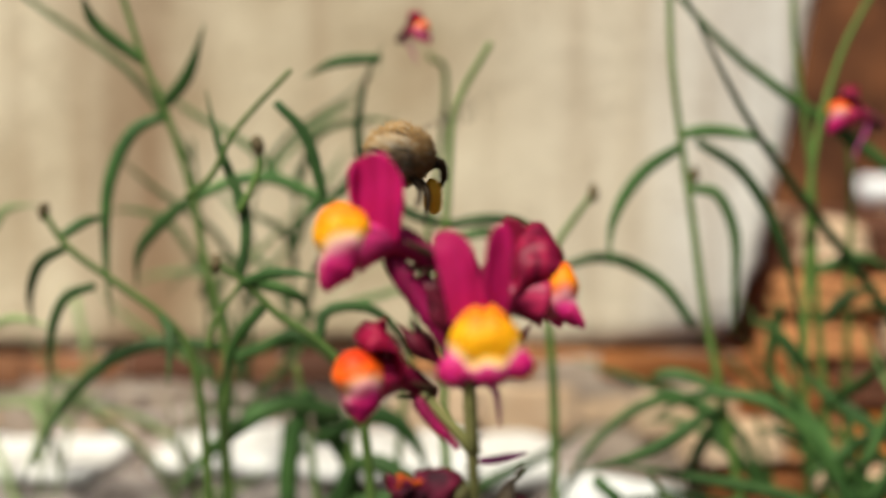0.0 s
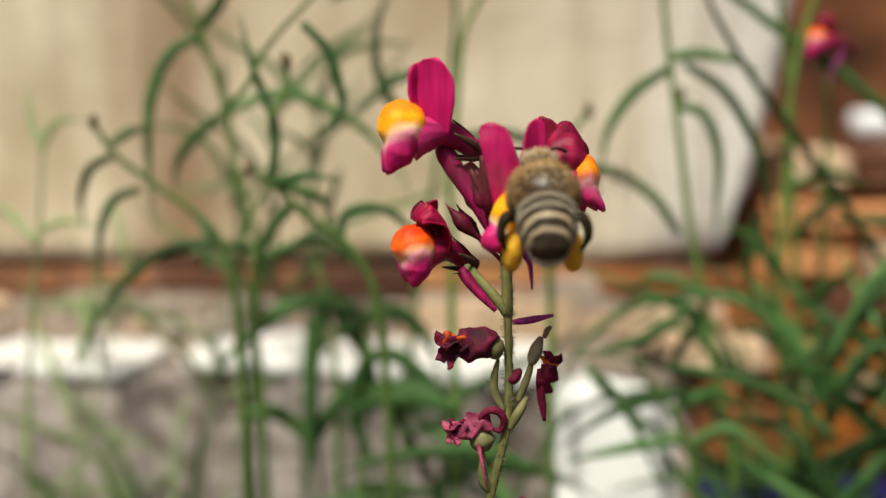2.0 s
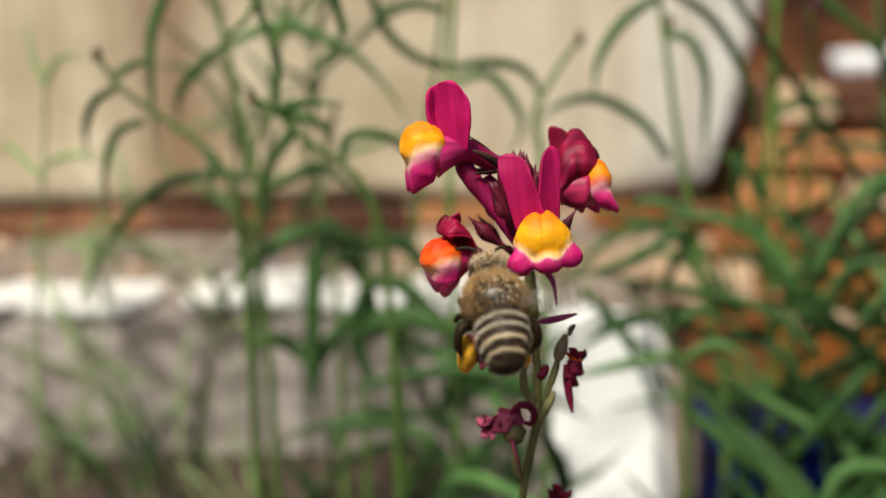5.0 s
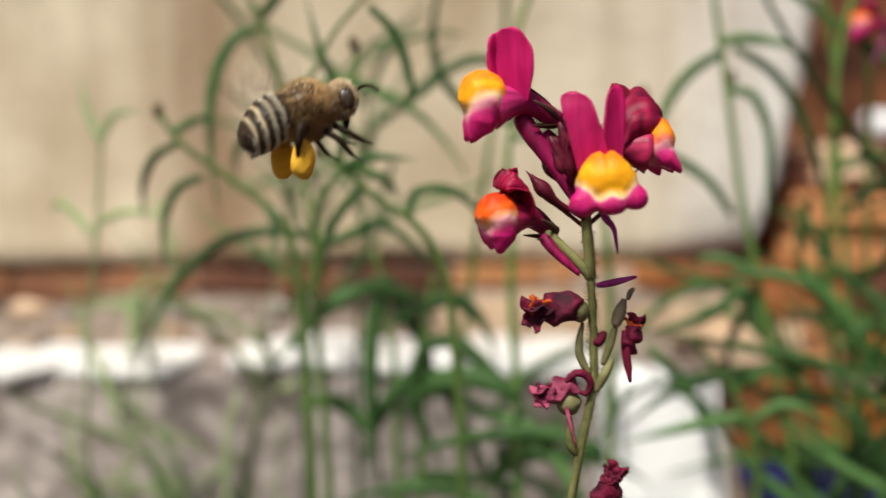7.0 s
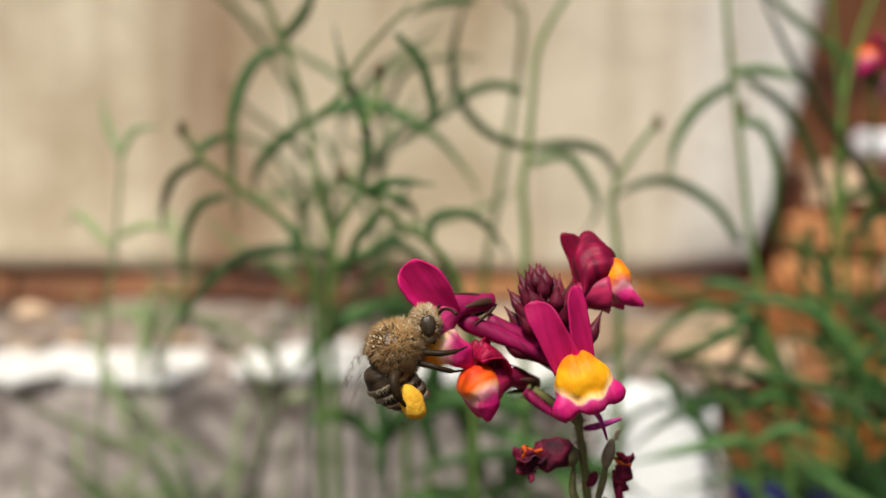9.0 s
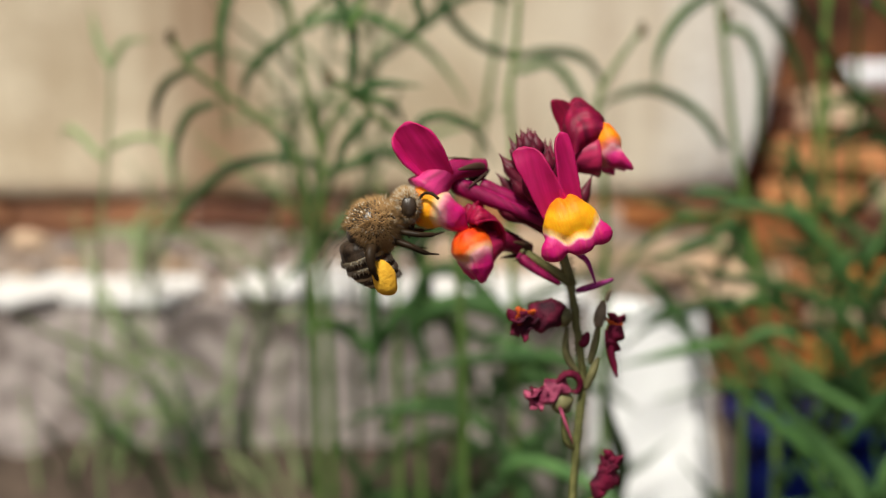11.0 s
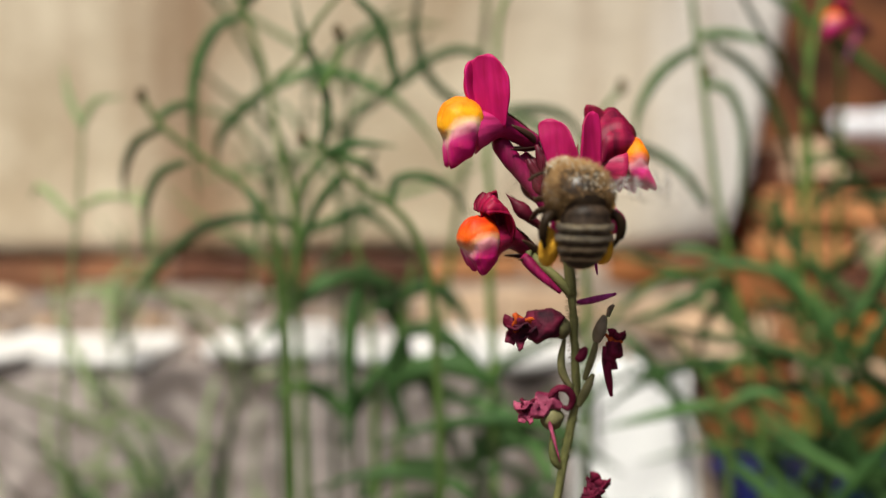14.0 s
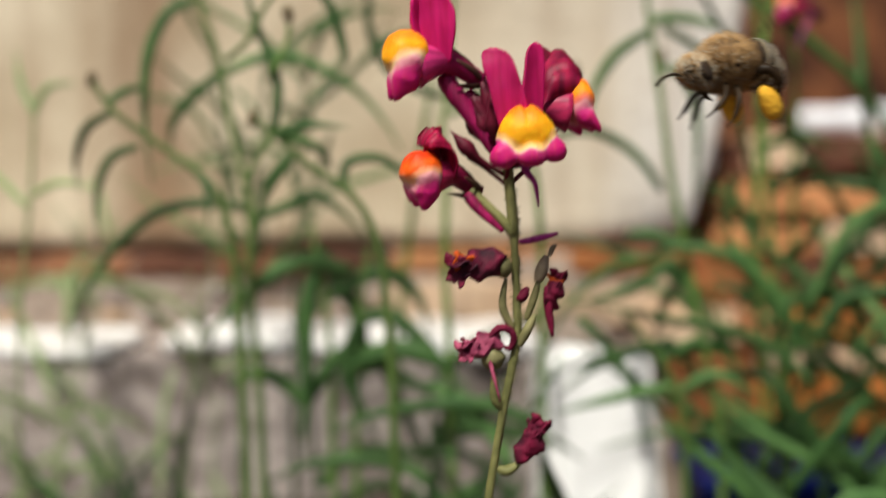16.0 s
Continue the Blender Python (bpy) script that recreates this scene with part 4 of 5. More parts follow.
def build_tall_plants():
    wild_plant("tall toadflax plant with drooping dark green ribbon leaves",
               [[(-0.0462, 0.1540, 0.1381), (-0.0426, 0.1540, 0.1266), (-0.0399, 0.1540, 0.1203), (-0.0362, 0.1540, 0.1086), (-0.0343, 0.1540, 0.0976), (-0.0315, 0.1540, 0.0855), (-0.0319, 0.1540, 0.0752), (-0.0309, 0.1540, 0.0599), (-0.0303, 0.1540, 0.0444), (-0.0293, 0.1540, -0.003)]],
               [[(-0.0399, 0.1540, 0.1190), (-0.0442, 0.1527, 0.1165), (-0.0472, 0.1513, 0.1092), (-0.0474, 0.1500, 0.0993), (-0.0462, 0.1486, 0.0890)],
                [(-0.0357, 0.1540, 0.1072), (-0.0307, 0.1547, 0.1096), (-0.0252, 0.1554, 0.1102), (-0.0196, 0.1560, 0.1080), (-0.0139, 0.1567, 0.1044), (-0.0091, 0.1574, 0.0988), (-0.0066, 0.1581, 0.0941)],
                [(-0.0362, 0.1540, 0.1072), (-0.0408, 0.1543, 0.1035), (-0.0441, 0.1547, 0.0993), (-0.0446, 0.1550, 0.0942)],
                [(-0.0315, 0.1540, 0.0855), (-0.0397, 0.1531, 0.0864), (-0.0470, 0.1522, 0.0846), (-0.0532, 0.1514, 0.0791), (-0.0567, 0.1505, 0.0736), (-0.0607, 0.1496, 0.0654)],
                [(-0.0315, 0.1540, 0.0837), (-0.0259, 0.1534, 0.0857), (-0.0212, 0.1527, 0.0876), (-0.0156, 0.1521, 0.0840), (-0.0119, 0.1515, 0.0795)],
                [(-0.0426, 0.1540, 0.1266), (-0.0484, 0.1512, 0.1314), (-0.0497, 0.1484, 0.1360)],
                [(-0.0399, 0.1540, 0.1203), (-0.0361, 0.1528, 0.1248), (-0.0333, 0.1515, 0.1317)]], False, [], 0.0009, [])
    wild_plant("slender toadflax with a dry bud and curled leaves",
               [[(-0.0546, 0.1460, 0.1056), (-0.0512, 0.1460, 0.1006), (-0.0450, 0.1460, 0.0959), (-0.0389, 0.1460, 0.0915), (-0.0353, 0.1460, 0.0871), (-0.0335, 0.1460, 0.0800), (-0.0326, 0.1460, 0.0682), (-0.0320, 0.1460, 0.0470), (-0.0310, 0.1460, -0.003)]],
               [[(-0.0516, 0.1460, 0.1006), (-0.0560, 0.1482, 0.0983), (-0.0584, 0.1505, 0.0937), (-0.0589, 0.1527, 0.0886)],
                [(-0.0477, 0.1460, 0.0954), (-0.0522, 0.1468, 0.0935), (-0.0546, 0.1475, 0.0877), (-0.0548, 0.1483, 0.0795)],
                [(-0.0525, 0.1460, 0.1019), (-0.0493, 0.1480, 0.1042), (-0.0465, 0.1501, 0.1047)],
                [(-0.0389, 0.1460, 0.0915), (-0.0368, 0.1431, 0.0891), (-0.0365, 0.1402, 0.0824)]], False, [(-0.0546, 0.1460, 0.1056)], 0.0007, [])
    wild_plant("branching toadflax with a pale green bud",
               [[(-0.0291, 0.1370, 0.0991), (-0.0253, 0.1370, 0.0965), (-0.0210, 0.1370, 0.0923), (-0.0160, 0.1370, 0.0890), (-0.0125, 0.1370, 0.0848), (-0.0103, 0.1370, 0.0780), (-0.0092, 0.1370, 0.0659), (-0.0085, 0.1370, 0.0501), (-0.0075, 0.1370, -0.003)]],
               [[(-0.0261, 0.1370, 0.0965), (-0.0211, 0.1352, 0.0981), (-0.0149, 0.1334, 0.0977)],
                [(-0.0261, 0.1370, 0.0969), (-0.0254, 0.1377, 0.1048), (-0.0288, 0.1385, 0.1140), (-0.0306, 0.1392, 0.1214)],
                [(-0.0227, 0.1370, 0.0940), (-0.0270, 0.1380, 0.0888), (-0.0295, 0.1390, 0.0809)],
                [(-0.0160, 0.1370, 0.0890), (-0.0151, 0.1381, 0.0928), (-0.0100, 0.1392, 0.0932), (-0.0056, 0.1403, 0.0897), (-0.0032, 0.1414, 0.0853)],
                [(-0.0213, 0.1370, 0.1197), (-0.0176, 0.1369, 0.1157), (-0.0158, 0.1368, 0.1099), (-0.0158, 0.1367, 0.1070), (-0.0211, 0.1366, 0.1024)],
                [(-0.0253, 0.1370, 0.0969), (-0.0194, 0.1407, 0.0947), (-0.0176, 0.1443, 0.0910)]], False, [(-0.0291, 0.1370, 0.0991), (-0.0236, 0.1370, 0.1143)], 0.0007, [[(-0.0193, 0.1370, 0.1238), (-0.0263, 0.1370, 0.1163), (-0.0295, 0.1370, 0.1105), (-0.0328, 0.1370, 0.1076)], [(-0.0236, 0.1370, 0.1143), (-0.0237, 0.1370, 0.1106), (-0.0262, 0.1370, 0.1056)], [(-0.0261, 0.1370, 0.0965), (-0.0294, 0.1370, 0.0914), (-0.0303, 0.1370, 0.0880)]])
    wild_plant("toadflax with interlaced arching stems",
               [[(0.0068, 0.1540, 0.1293), (0.0019, 0.1540, 0.1202), (0.0009, 0.1540, 0.1110), (0.0004, 0.1540, 0.1034), (-0.0004, 0.1540, 0.0971), (0.0003, 0.1540, 0.0878), (0.0001, 0.1540, 0.0755), (0.0008, 0.1540, 0.0621), (0.0012, 0.1540, 0.0446), (0.0022, 0.1540, -0.003)],
                [(0.0216, 0.1540, 0.1079), (0.0168, 0.1540, 0.1011), (0.0144, 0.1540, 0.0955), (0.0153, 0.1540, 0.0889), (0.0162, 0.1540, 0.0756), (0.0166, 0.1540, 0.0446), (0.0176, 0.1540, -0.003)]],
               [[(0.0004, 0.1540, 0.1034), (-0.0056, 0.1545, 0.1054), (-0.0103, 0.1549, 0.1100), (-0.0123, 0.1554, 0.1164), (-0.0113, 0.1558, 0.1238), (-0.0087, 0.1563, 0.1294)],
                [(-0.0007, 0.1540, 0.1124), (-0.0049, 0.1542, 0.1137), (-0.0095, 0.1543, 0.1122), (-0.0150, 0.1545, 0.1076), (-0.0196, 0.1546, 0.1052)],
                [(0.0004, 0.1540, 0.1032), (0.0065, 0.1540, 0.1042), (0.0121, 0.1541, 0.1031), (0.0150, 0.1541, 0.0992), (0.0144, 0.1542, 0.0954)],
                [(0.0009, 0.1540, 0.1009), (0.0066, 0.1544, 0.1023), (0.0105, 0.1549, 0.0982), (0.0124, 0.1553, 0.0935), (0.0099, 0.1558, 0.0887)],
                [(-0.0088, 0.1540, 0.1272), (-0.0152, 0.1539, 0.1266), (-0.0198, 0.1539, 0.1243)]], False, [(0.0216, 0.1540, 0.1079)], 0.0008, [])
    wild_plant("tall toadflax plant with bowed leaves beside the stone",
               [[(0.0329, 0.1580, 0.1433), (0.0334, 0.1580, 0.1286), (0.0349, 0.1580, 0.1164), (0.0367, 0.1580, 0.1051), (0.0388, 0.1580, 0.0908), (0.0412, 0.1580, 0.0792), (0.0443, 0.1580, 0.0635), (0.0481, 0.1580, 0.0435), (0.0491, 0.1580, -0.003)]],
               [[(0.0354, 0.1580, 0.1150), (0.0288, 0.1560, 0.1106), (0.0245, 0.1539, 0.1040), (0.0237, 0.1519, 0.0971)],
                [(0.0349, 0.1580, 0.1164), (0.0394, 0.1588, 0.1171), (0.0456, 0.1597, 0.1163), (0.0508, 0.1605, 0.1140)],
                [(0.0373, 0.1580, 0.1155), (0.0440, 0.1575, 0.1109), (0.0490, 0.1570, 0.1025), (0.0517, 0.1565, 0.0930), (0.0530, 0.1560, 0.0815)],
                [(0.0366, 0.1580, 0.1085), (0.0407, 0.1585, 0.1076), (0.0435, 0.1589, 0.1014), (0.0437, 0.1594, 0.0927), (0.0435, 0.1598, 0.0859)],
                [(0.0374, 0.1580, 0.0879), (0.0325, 0.1587, 0.0945), (0.0248, 0.1594, 0.0983), (0.0182, 0.1602, 0.0967), (0.0150, 0.1609, 0.0937)],
                [(0.0412, 0.1580, 0.0787), (0.0361, 0.1590, 0.0805), (0.0324, 0.1599, 0.0803), (0.0316, 0.1609, 0.0787)],
                [(0.0418, 0.1580, 0.0753), (0.0384, 0.1616, 0.0667), (0.0387, 0.1653, 0.0598)],
                [(0.0441, 0.1580, 0.0674), (0.0402, 0.1591, 0.0751), (0.0375, 0.1602, 0.0769)]], False, [(0.0371, 0.1580, 0.1106)], 0.0009, [])
    wild_plant("tall toadflax plant with pale straight stems",
               [[(0.0531, 0.1650, 0.1453), (0.0538, 0.1650, 0.1299), (0.0567, 0.1650, 0.1105), (0.0575, 0.1650, 0.0956), (0.0594, 0.1650, 0.0764), (0.0607, 0.1650, 0.0600), (0.0621, 0.1650, 0.0413), (0.0631, 0.1650, -0.003)],
                [(0.0662, 0.1650, 0.1398), (0.0613, 0.1650, 0.1301), (0.0583, 0.1650, 0.1203), (0.0567, 0.1650, 0.1105), (0.0564, 0.1650, 0.0956), (0.0563, 0.1650, 0.0764), (0.0590, 0.1650, 0.0412), (0.0600, 0.1650, -0.003)]],
               [[(0.0589, 0.1650, 0.0876), (0.0629, 0.1653, 0.0916), (0.0690, 0.1657, 0.0937)],
                [(0.0511, 0.1650, 0.0794), (0.0571, 0.1638, 0.0725), (0.0610, 0.1626, 0.0657), (0.0620, 0.1615, 0.0547)],
                [(0.0526, 0.1650, 0.0905), (0.0507, 0.1644, 0.0825), (0.0518, 0.1638, 0.0765)],
                [(0.0575, 0.1650, 0.0956), (0.0657, 0.1678, 0.0976), (0.0733, 0.1705, 0.0945)],
                [(0.0595, 0.1650, 0.0744), (0.0636, 0.1610, 0.0790), (0.0675, 0.1571, 0.0844)],
                [(0.0572, 0.1650, 0.0805), (0.0507, 0.1620, 0.0867), (0.0455, 0.1589, 0.0889)],
                [(0.0599, 0.1650, 0.0662), (0.0541, 0.1664, 0.0700), (0.0484, 0.1677, 0.0697)],
                [(0.0602, 0.1650, 0.0600), (0.0686, 0.1676, 0.0595), (0.0755, 0.1702, 0.0525)]], False, [], 0.0009, [])
    wild_plant("low toadflax with long arching leaves",
               [[(0.0292, 0.1500, 0.0679), (0.0351, 0.1500, 0.0604), (0.0382, 0.1500, 0.0538), (0.0395, 0.1500, 0.0461), (0.0405, 0.1500, -0.003)]],
               [[(0.0378, 0.1500, 0.0633), (0.0303, 0.1500, 0.0618), (0.0239, 0.1500, 0.0589), (0.0179, 0.1500, 0.0541)],
                [(0.0381, 0.1500, 0.0561), (0.0277, 0.1497, 0.0542), (0.0174, 0.1495, 0.0517)],
                [(0.0217, 0.1500, 0.0674), (0.0285, 0.1500, 0.0599), (0.0342, 0.1500, 0.0475)],
                [(0.0373, 0.1500, 0.0765), (0.0292, 0.1472, 0.0722), (0.0185, 0.1444, 0.0699)],
                [(0.0351, 0.1500, 0.0604), (0.0434, 0.1526, 0.0627), (0.0514, 0.1551, 0.0563)],
                [(0.0382, 0.1500, 0.0547), (0.0441, 0.1486, 0.0580), (0.0512, 0.1471, 0.0546)]], False, [], 0.0009, [])
    wild_plant("pale blurred grass stalk with a small seed head",
               [[(-0.0670, 0.1580, 0.1017), (-0.0681, 0.1580, 0.0876), (-0.0702, 0.1580, 0.0703), (-0.0713, 0.1580, 0.0429), (-0.0703, 0.1580, -0.003)]],
               [[(-0.0670, 0.1580, 0.1017), (-0.0648, 0.1586, 0.1055), (-0.0602, 0.1591, 0.1061)],
                [(-0.0681, 0.1580, 0.0876), (-0.0621, 0.1545, 0.0898), (-0.0549, 0.1511, 0.0887)],
                [(-0.0686, 0.1580, 0.0857), (-0.0751, 0.1611, 0.0911), (-0.0780, 0.1642, 0.0889)],
                [(-0.0670, 0.1580, 0.1008), (-0.0702, 0.1614, 0.1064), (-0.0721, 0.1649, 0.1123)]], True, [], 0.0006, [])
    wild_plant("toadflax with broad dark green leaves near the soil",
               [[(-0.0222, 0.1600, 0.0821), (-0.0202, 0.1600, 0.0704), (-0.0191, 0.1600, 0.0585), (-0.0190, 0.1600, 0.0425), (-0.0180, 0.1600, -0.003)],
                [(-0.0125, 0.1600, 0.0783), (-0.0143, 0.1600, 0.0665), (-0.0150, 0.1600, 0.0425), (-0.0140, 0.1600, -0.003)]],
               [[(-0.0202, 0.1600, 0.0782), (-0.0230, 0.1582, 0.0687), (-0.0232, 0.1564, 0.0554), (-0.0235, 0.1546, 0.0442)],
                [(-0.0192, 0.1600, 0.0743), (-0.0143, 0.1620, 0.0661), (-0.0132, 0.1641, 0.0535)],
                [(-0.0192, 0.1600, 0.0704), (-0.0105, 0.1603, 0.0743), (-0.0046, 0.1607, 0.0704), (-0.0015, 0.1610, 0.0624)],
                [(-0.0143, 0.1600, 0.0665), (-0.0085, 0.1585, 0.0668), (-0.0007, 0.1571, 0.0594), (0.0032, 0.1556, 0.0519)],
                [(-0.0152, 0.1600, 0.0625), (-0.0219, 0.1587, 0.0548), (-0.0247, 0.1575, 0.0463)],
                [(-0.0154, 0.1600, 0.0743), (-0.0240, 0.1581, 0.0765), (-0.0333, 0.1563, 0.0709), (-0.0396, 0.1544, 0.0635)],
                [(-0.0143, 0.1600, 0.0665), (-0.0161, 0.1588, 0.0569), (-0.0111, 0.1575, 0.0453)],
                [(-0.0142, 0.1600, 0.0605), (-0.0046, 0.1563, 0.0615), (0.0048, 0.1527, 0.0547)]], False, [], 0.0014, [])


def bush(rng, x, y, h, count, lean, pale=False, width=0.0, low=0.12, rise=False, long=1.0):
    """A low tuft of narrow arching leaves."""
    stems, leaves = [], []
    for _ in range(rng.choice((1, 2))):
        tx = x + rng.uniform(-0.022, 0.022) + lean
        stems.append([(tx, y + rng.uniform(-0.006, 0.006), h), ((x + tx) / 2 + rng.uniform(-0.003, 0.003), y, h * 0.5), (x, y, -0.003)])
    for k in range(count):
        s = rng.choice(stems)
        z = h * rng.uniform(low, 1.0)
        f = 1 - z / h
        o = Vector(s[0]).lerp(Vector(s[2]), f)
        a = rng.uniform(0, 2 * math.pi)
        d = Vector((math.cos(a), math.sin(a) * 0.6, 0))
        ln = rng.uniform(0.012, 0.036)
        if long > 1.0:
            d, ln = Vector((math.copysign(rng.uniform(0.5, 1.0), d.x), d.y * 0.35, 0)), ln * long
        up, fall = rng.uniform(0.3, 1.9), rng.uniform(-0.6, 0.7)
        if rise:
            up, fall = rng.uniform(1.8, 3.0), rng.uniform(-0.2, 0.6)
        sway = Vector((rng.uniform(-0.2, 0.2), rng.uniform(-0.15, 0.15), 0)) * ln
        leaves.append([o, o + d * ln * 0.30 + Vector((0, 0, ln * 0.25 * up)), o + d * ln * 0.68 + sway + Vector((0, 0, ln * (0.36 * up + 0.3 * fall))), o + d * ln * 0.92 + sway * 1.6 + Vector((0, 0, ln * (0.40 * up + 0.75 * fall)))])
    return wild_plant("low green tuft of narrow arching toadflax leaves", stems, leaves, pale, width=width or rng.uniform(0.0008, 0.0013), thin=0.75)


def build_bushes():
    rng = random.Random(21)
    # the bed: behind the flower, before the brick pile, and along the kerb
    for count, xs, ys, hs, leaves, wide, low, pale in ((4, (-0.020, 0.012), (0.145, 0.175), (0.034, 0.064), (6, 9), 0.0011, 0.25, False), (2, (-0.012, 0.010), (0.155, 0.175), (0.018, 0.036), (5, 8), 0.0013, 0.12, False),
                                                       (8, (0.061, 0.106), (0.150, 0.178), (0.060, 0.105), (4, 7), 0.0010, 0.30, False), (10, (0.062, 0.102), (0.135, 0.168), (0.014, 0.042), (7, 11), 0.0012, 0.1, False),
                                                       (3, (-0.095, -0.034), (0.165, 0.186), (0.016, 0.040), (4, 6), 0.0005, 0.12, False), (2, (-0.056, -0.012), (0.176, 0.190), (0.090, 0.120), (9, 13), 0.0005, 0.5, False), (4, (-0.095, -0.030), (0.172, 0.188), (0.024, 0.050), (2, 4), 0.0004, 0.12, True), (2, (-0.085, -0.045), (0.176, 0.190), (0.060, 0.095), (7, 10), 0.0005, 0.5, True)):
        for k in range(count):
            x = xs[0] + (xs[1] - xs[0]) * (k + rng.uniform(0.1, 0.9)) / count
            bush(rng, x, rng.uniform(*ys), rng.uniform(*hs), rng.randint(*leaves), rng.uniform(-0.010, 0.010), pale, wide * rng.uniform(0.75, 1.2), low, xs[1] < -0.02 and hs[1] < 0.055, 2.1 if hs[0] > 0.055 and xs[0] > 0.05 else 1.3 if xs[0] > 0.05 else 1.0)


def build_far_florets():
    """Two more florets of the plants behind."""
    for (x, y, z), rz, size, st in (((0.0611, 0.1630, 0.1201), -105, 0.75, 0.004), ((-0.0037, 0.1600, 0.1322), 60, 0.50, -0.004)):
        t = thing("toadflax", pose(x, y, 0), "small crimson and orange toadflax floret on a thin green stalk", "flower")
        floret(t, pose(0, 0, z, 0, 0, rz), size, CRUMPLED, (M_HOOD, M_HOOD), lobes=SIDE_LOBES, palate=((0, -1.3, 0.2), (2.6, 2.4, 2.35)), old=True, spur=1.0)
        bm = bmesh.new()
        sweep(bm, [(0.0015, 0.006, z - 0.003), (0.004, 0.008, z - 0.012), (st, 0.008, z * 0.45), (st, 0.006, -0.003)], lambda u: 0.0004 + 0.0003 * u, 8, n=24)
        part("stem", bm, M_STEM, t)


# ---- the bee: its head points along +X, its back along +Z ----
def hairs(bm, rng, centre, radii, count, length, keep, width=0.00007):
    for _ in range(count):
        d = Vector((rng.gauss(0, 1), rng.gauss(0, 1), rng.gauss(0, 1))).normalized()
        if not keep(d):
            continue
        o = Vector(centre) + Vector((d.x * radii[0], d.y * radii[1], d.z * radii[2]))
        e = o + (d + Vector((rng.gauss(-0.35, 0.3), rng.gauss(0, 0.3), rng.gauss(0, 0.3)))).normalized() * length * rng.uniform(0.5, 1.2)
        s = d.orthogonal().normalized() * width
        w = d.cross(s).normalized() * width
        v = [bm.verts.new(p) for p in (o + s, o - s * 0.5 + w, o - s * 0.5 - w, e)]
        for f in ((0, 1, 3), (1, 2, 3), (2, 0, 3)):
            bm.faces.new([v[i] for i in f])


def build_bee():
    bee = thing("bee", pose(0, 0, 0), "stout brown furry bee with white-banded dark abdomen and yellow pollen", "bee")
    rng = random.Random(12)
    bm = bmesh.new()
    blob(bm, (0, 0, 0), (0.0029, 0.0029, 0.0027), None, 24, 16, 0.04, 500)
    th = part("thorax", bm, M_FUR_BODY, bee)
    bm = bmesh.new()
    hairs(bm, rng, (0, 0, 0), (0.0028, 0.0028, 0.0026), 11000, 0.0009, lambda d: (d.z < 0.55 or rng.random() < 0.25) and d.x > -0.70 and noise.noise(d * 4.0) > -0.45, 0.00005)
    part("fur", bm, M_HAIR, th, "golden brown fur", kind="stuff")
    bm = bmesh.new()
    hairs(bm, rng, (0.0002, 0, 0.0001), (0.0029, 0.0028, 0.0027), 1300, 0.0008, lambda d: d.z < 0.55 and d.x > -0.6 and noise.noise(d * 3.0 + Vector((4, 0, 0))) > -0.05, 0.00005)
    part("fur", bm, M_HAIR_PALE, th, "pale fur dusted with pollen", kind="stuff")
    bm = bmesh.new()
    for _ in range(55):
        d = Vector((rng.gauss(-0.1, 0.35), rng.gauss(0, 0.4), 1.0)).normalized()
        blob(bm, Vector((d.x * 0.0030, d.y * 0.0030, d.z * 0.0028)), (rng.uniform(0.00005, 0.00014),) * 3, None, 6, 4)
    part("pollen_dust", bm, M_HAIR_PALE, th, "white pollen specks", kind="stuff")
    # head
    bm = bmesh.new()
    blob(bm, (0, 0, 0), (0.0013, 0.0019, 0.0018), None, 20, 14, 0.05, 500)
    hd = part("head", bm, M_FUR_BODY, bee)
    hd.matrix_basis = pose(0.0040, 0, -0.0001, 0, 22, 0)
    for s in (-1, 1):
        bm = bmesh.new()
        blob(bm, (0.0001, s * 0.00145, 0.0001), (0.0006, 0.00045, 0.0011), pose(0, 0, 0, s * 12, 0, 0), 16, 12)
        part("eye", bm, M_EYE, hd)
        bm = bmesh.new()
        sweep(bm, [(0.0011, s * 0.0005, 0.0007), (0.0016, s * 0.0010, 0.0015), (0.0022, s * 0.0019, 0.0016), (0.0027, s * 0.0028, 0.0012)], lambda u: 0.00017, 8, n=14)
        part("antenna", bm, M_LEG, hd)
    for count, mat, words in ((1900, M_HAIR, "short face hair"), (1000, M_HAIR_PALE, "greyish white face hair")):
        bm = bmesh.new()
        hairs(bm, rng, (0, 0, 0), (0.0013, 0.0018, 0.0017), count, 0.0007, lambda d: abs(d.y) < 0.80, 0.00005)
        part("fur", bm, mat, hd, words, kind="stuff")
    bm = bmesh.new()
    sweep(bm, [(0.0006, 0, -0.0014), (0.0008, 0, -0.0024), (0.0006, 0, -0.0034)], lambda u: 0.0004 * (1 - u) + 0.0001, 8, n=8)
    part("mouthparts", bm, M_LEG, hd)
    # abdomen: overlapping rings
    bm = bmesh.new()
    sweep(bm, [(-0.0016, 0, 0.0), (-0.0025, 0, 0.0002), (-0.0040, 0, 0.0), (-0.0054, 0, -0.0008), (-0.0063, 0, -0.0016), (-0.0068, 0, -0.0021)],
          lambda u: 0.0027 * math.sin(math.pi * (0.16 + 0.76 * u)) ** 0.65 * (1 - 0.25 * u) + 0.00005 + 0.00010 * ((u * 6.3) % 1.0), 24, 0.92, (0, 0, 1), 40)
    ab = part("abdomen", bm, M_ABDOMEN, bee)
    bm = bmesh.new()
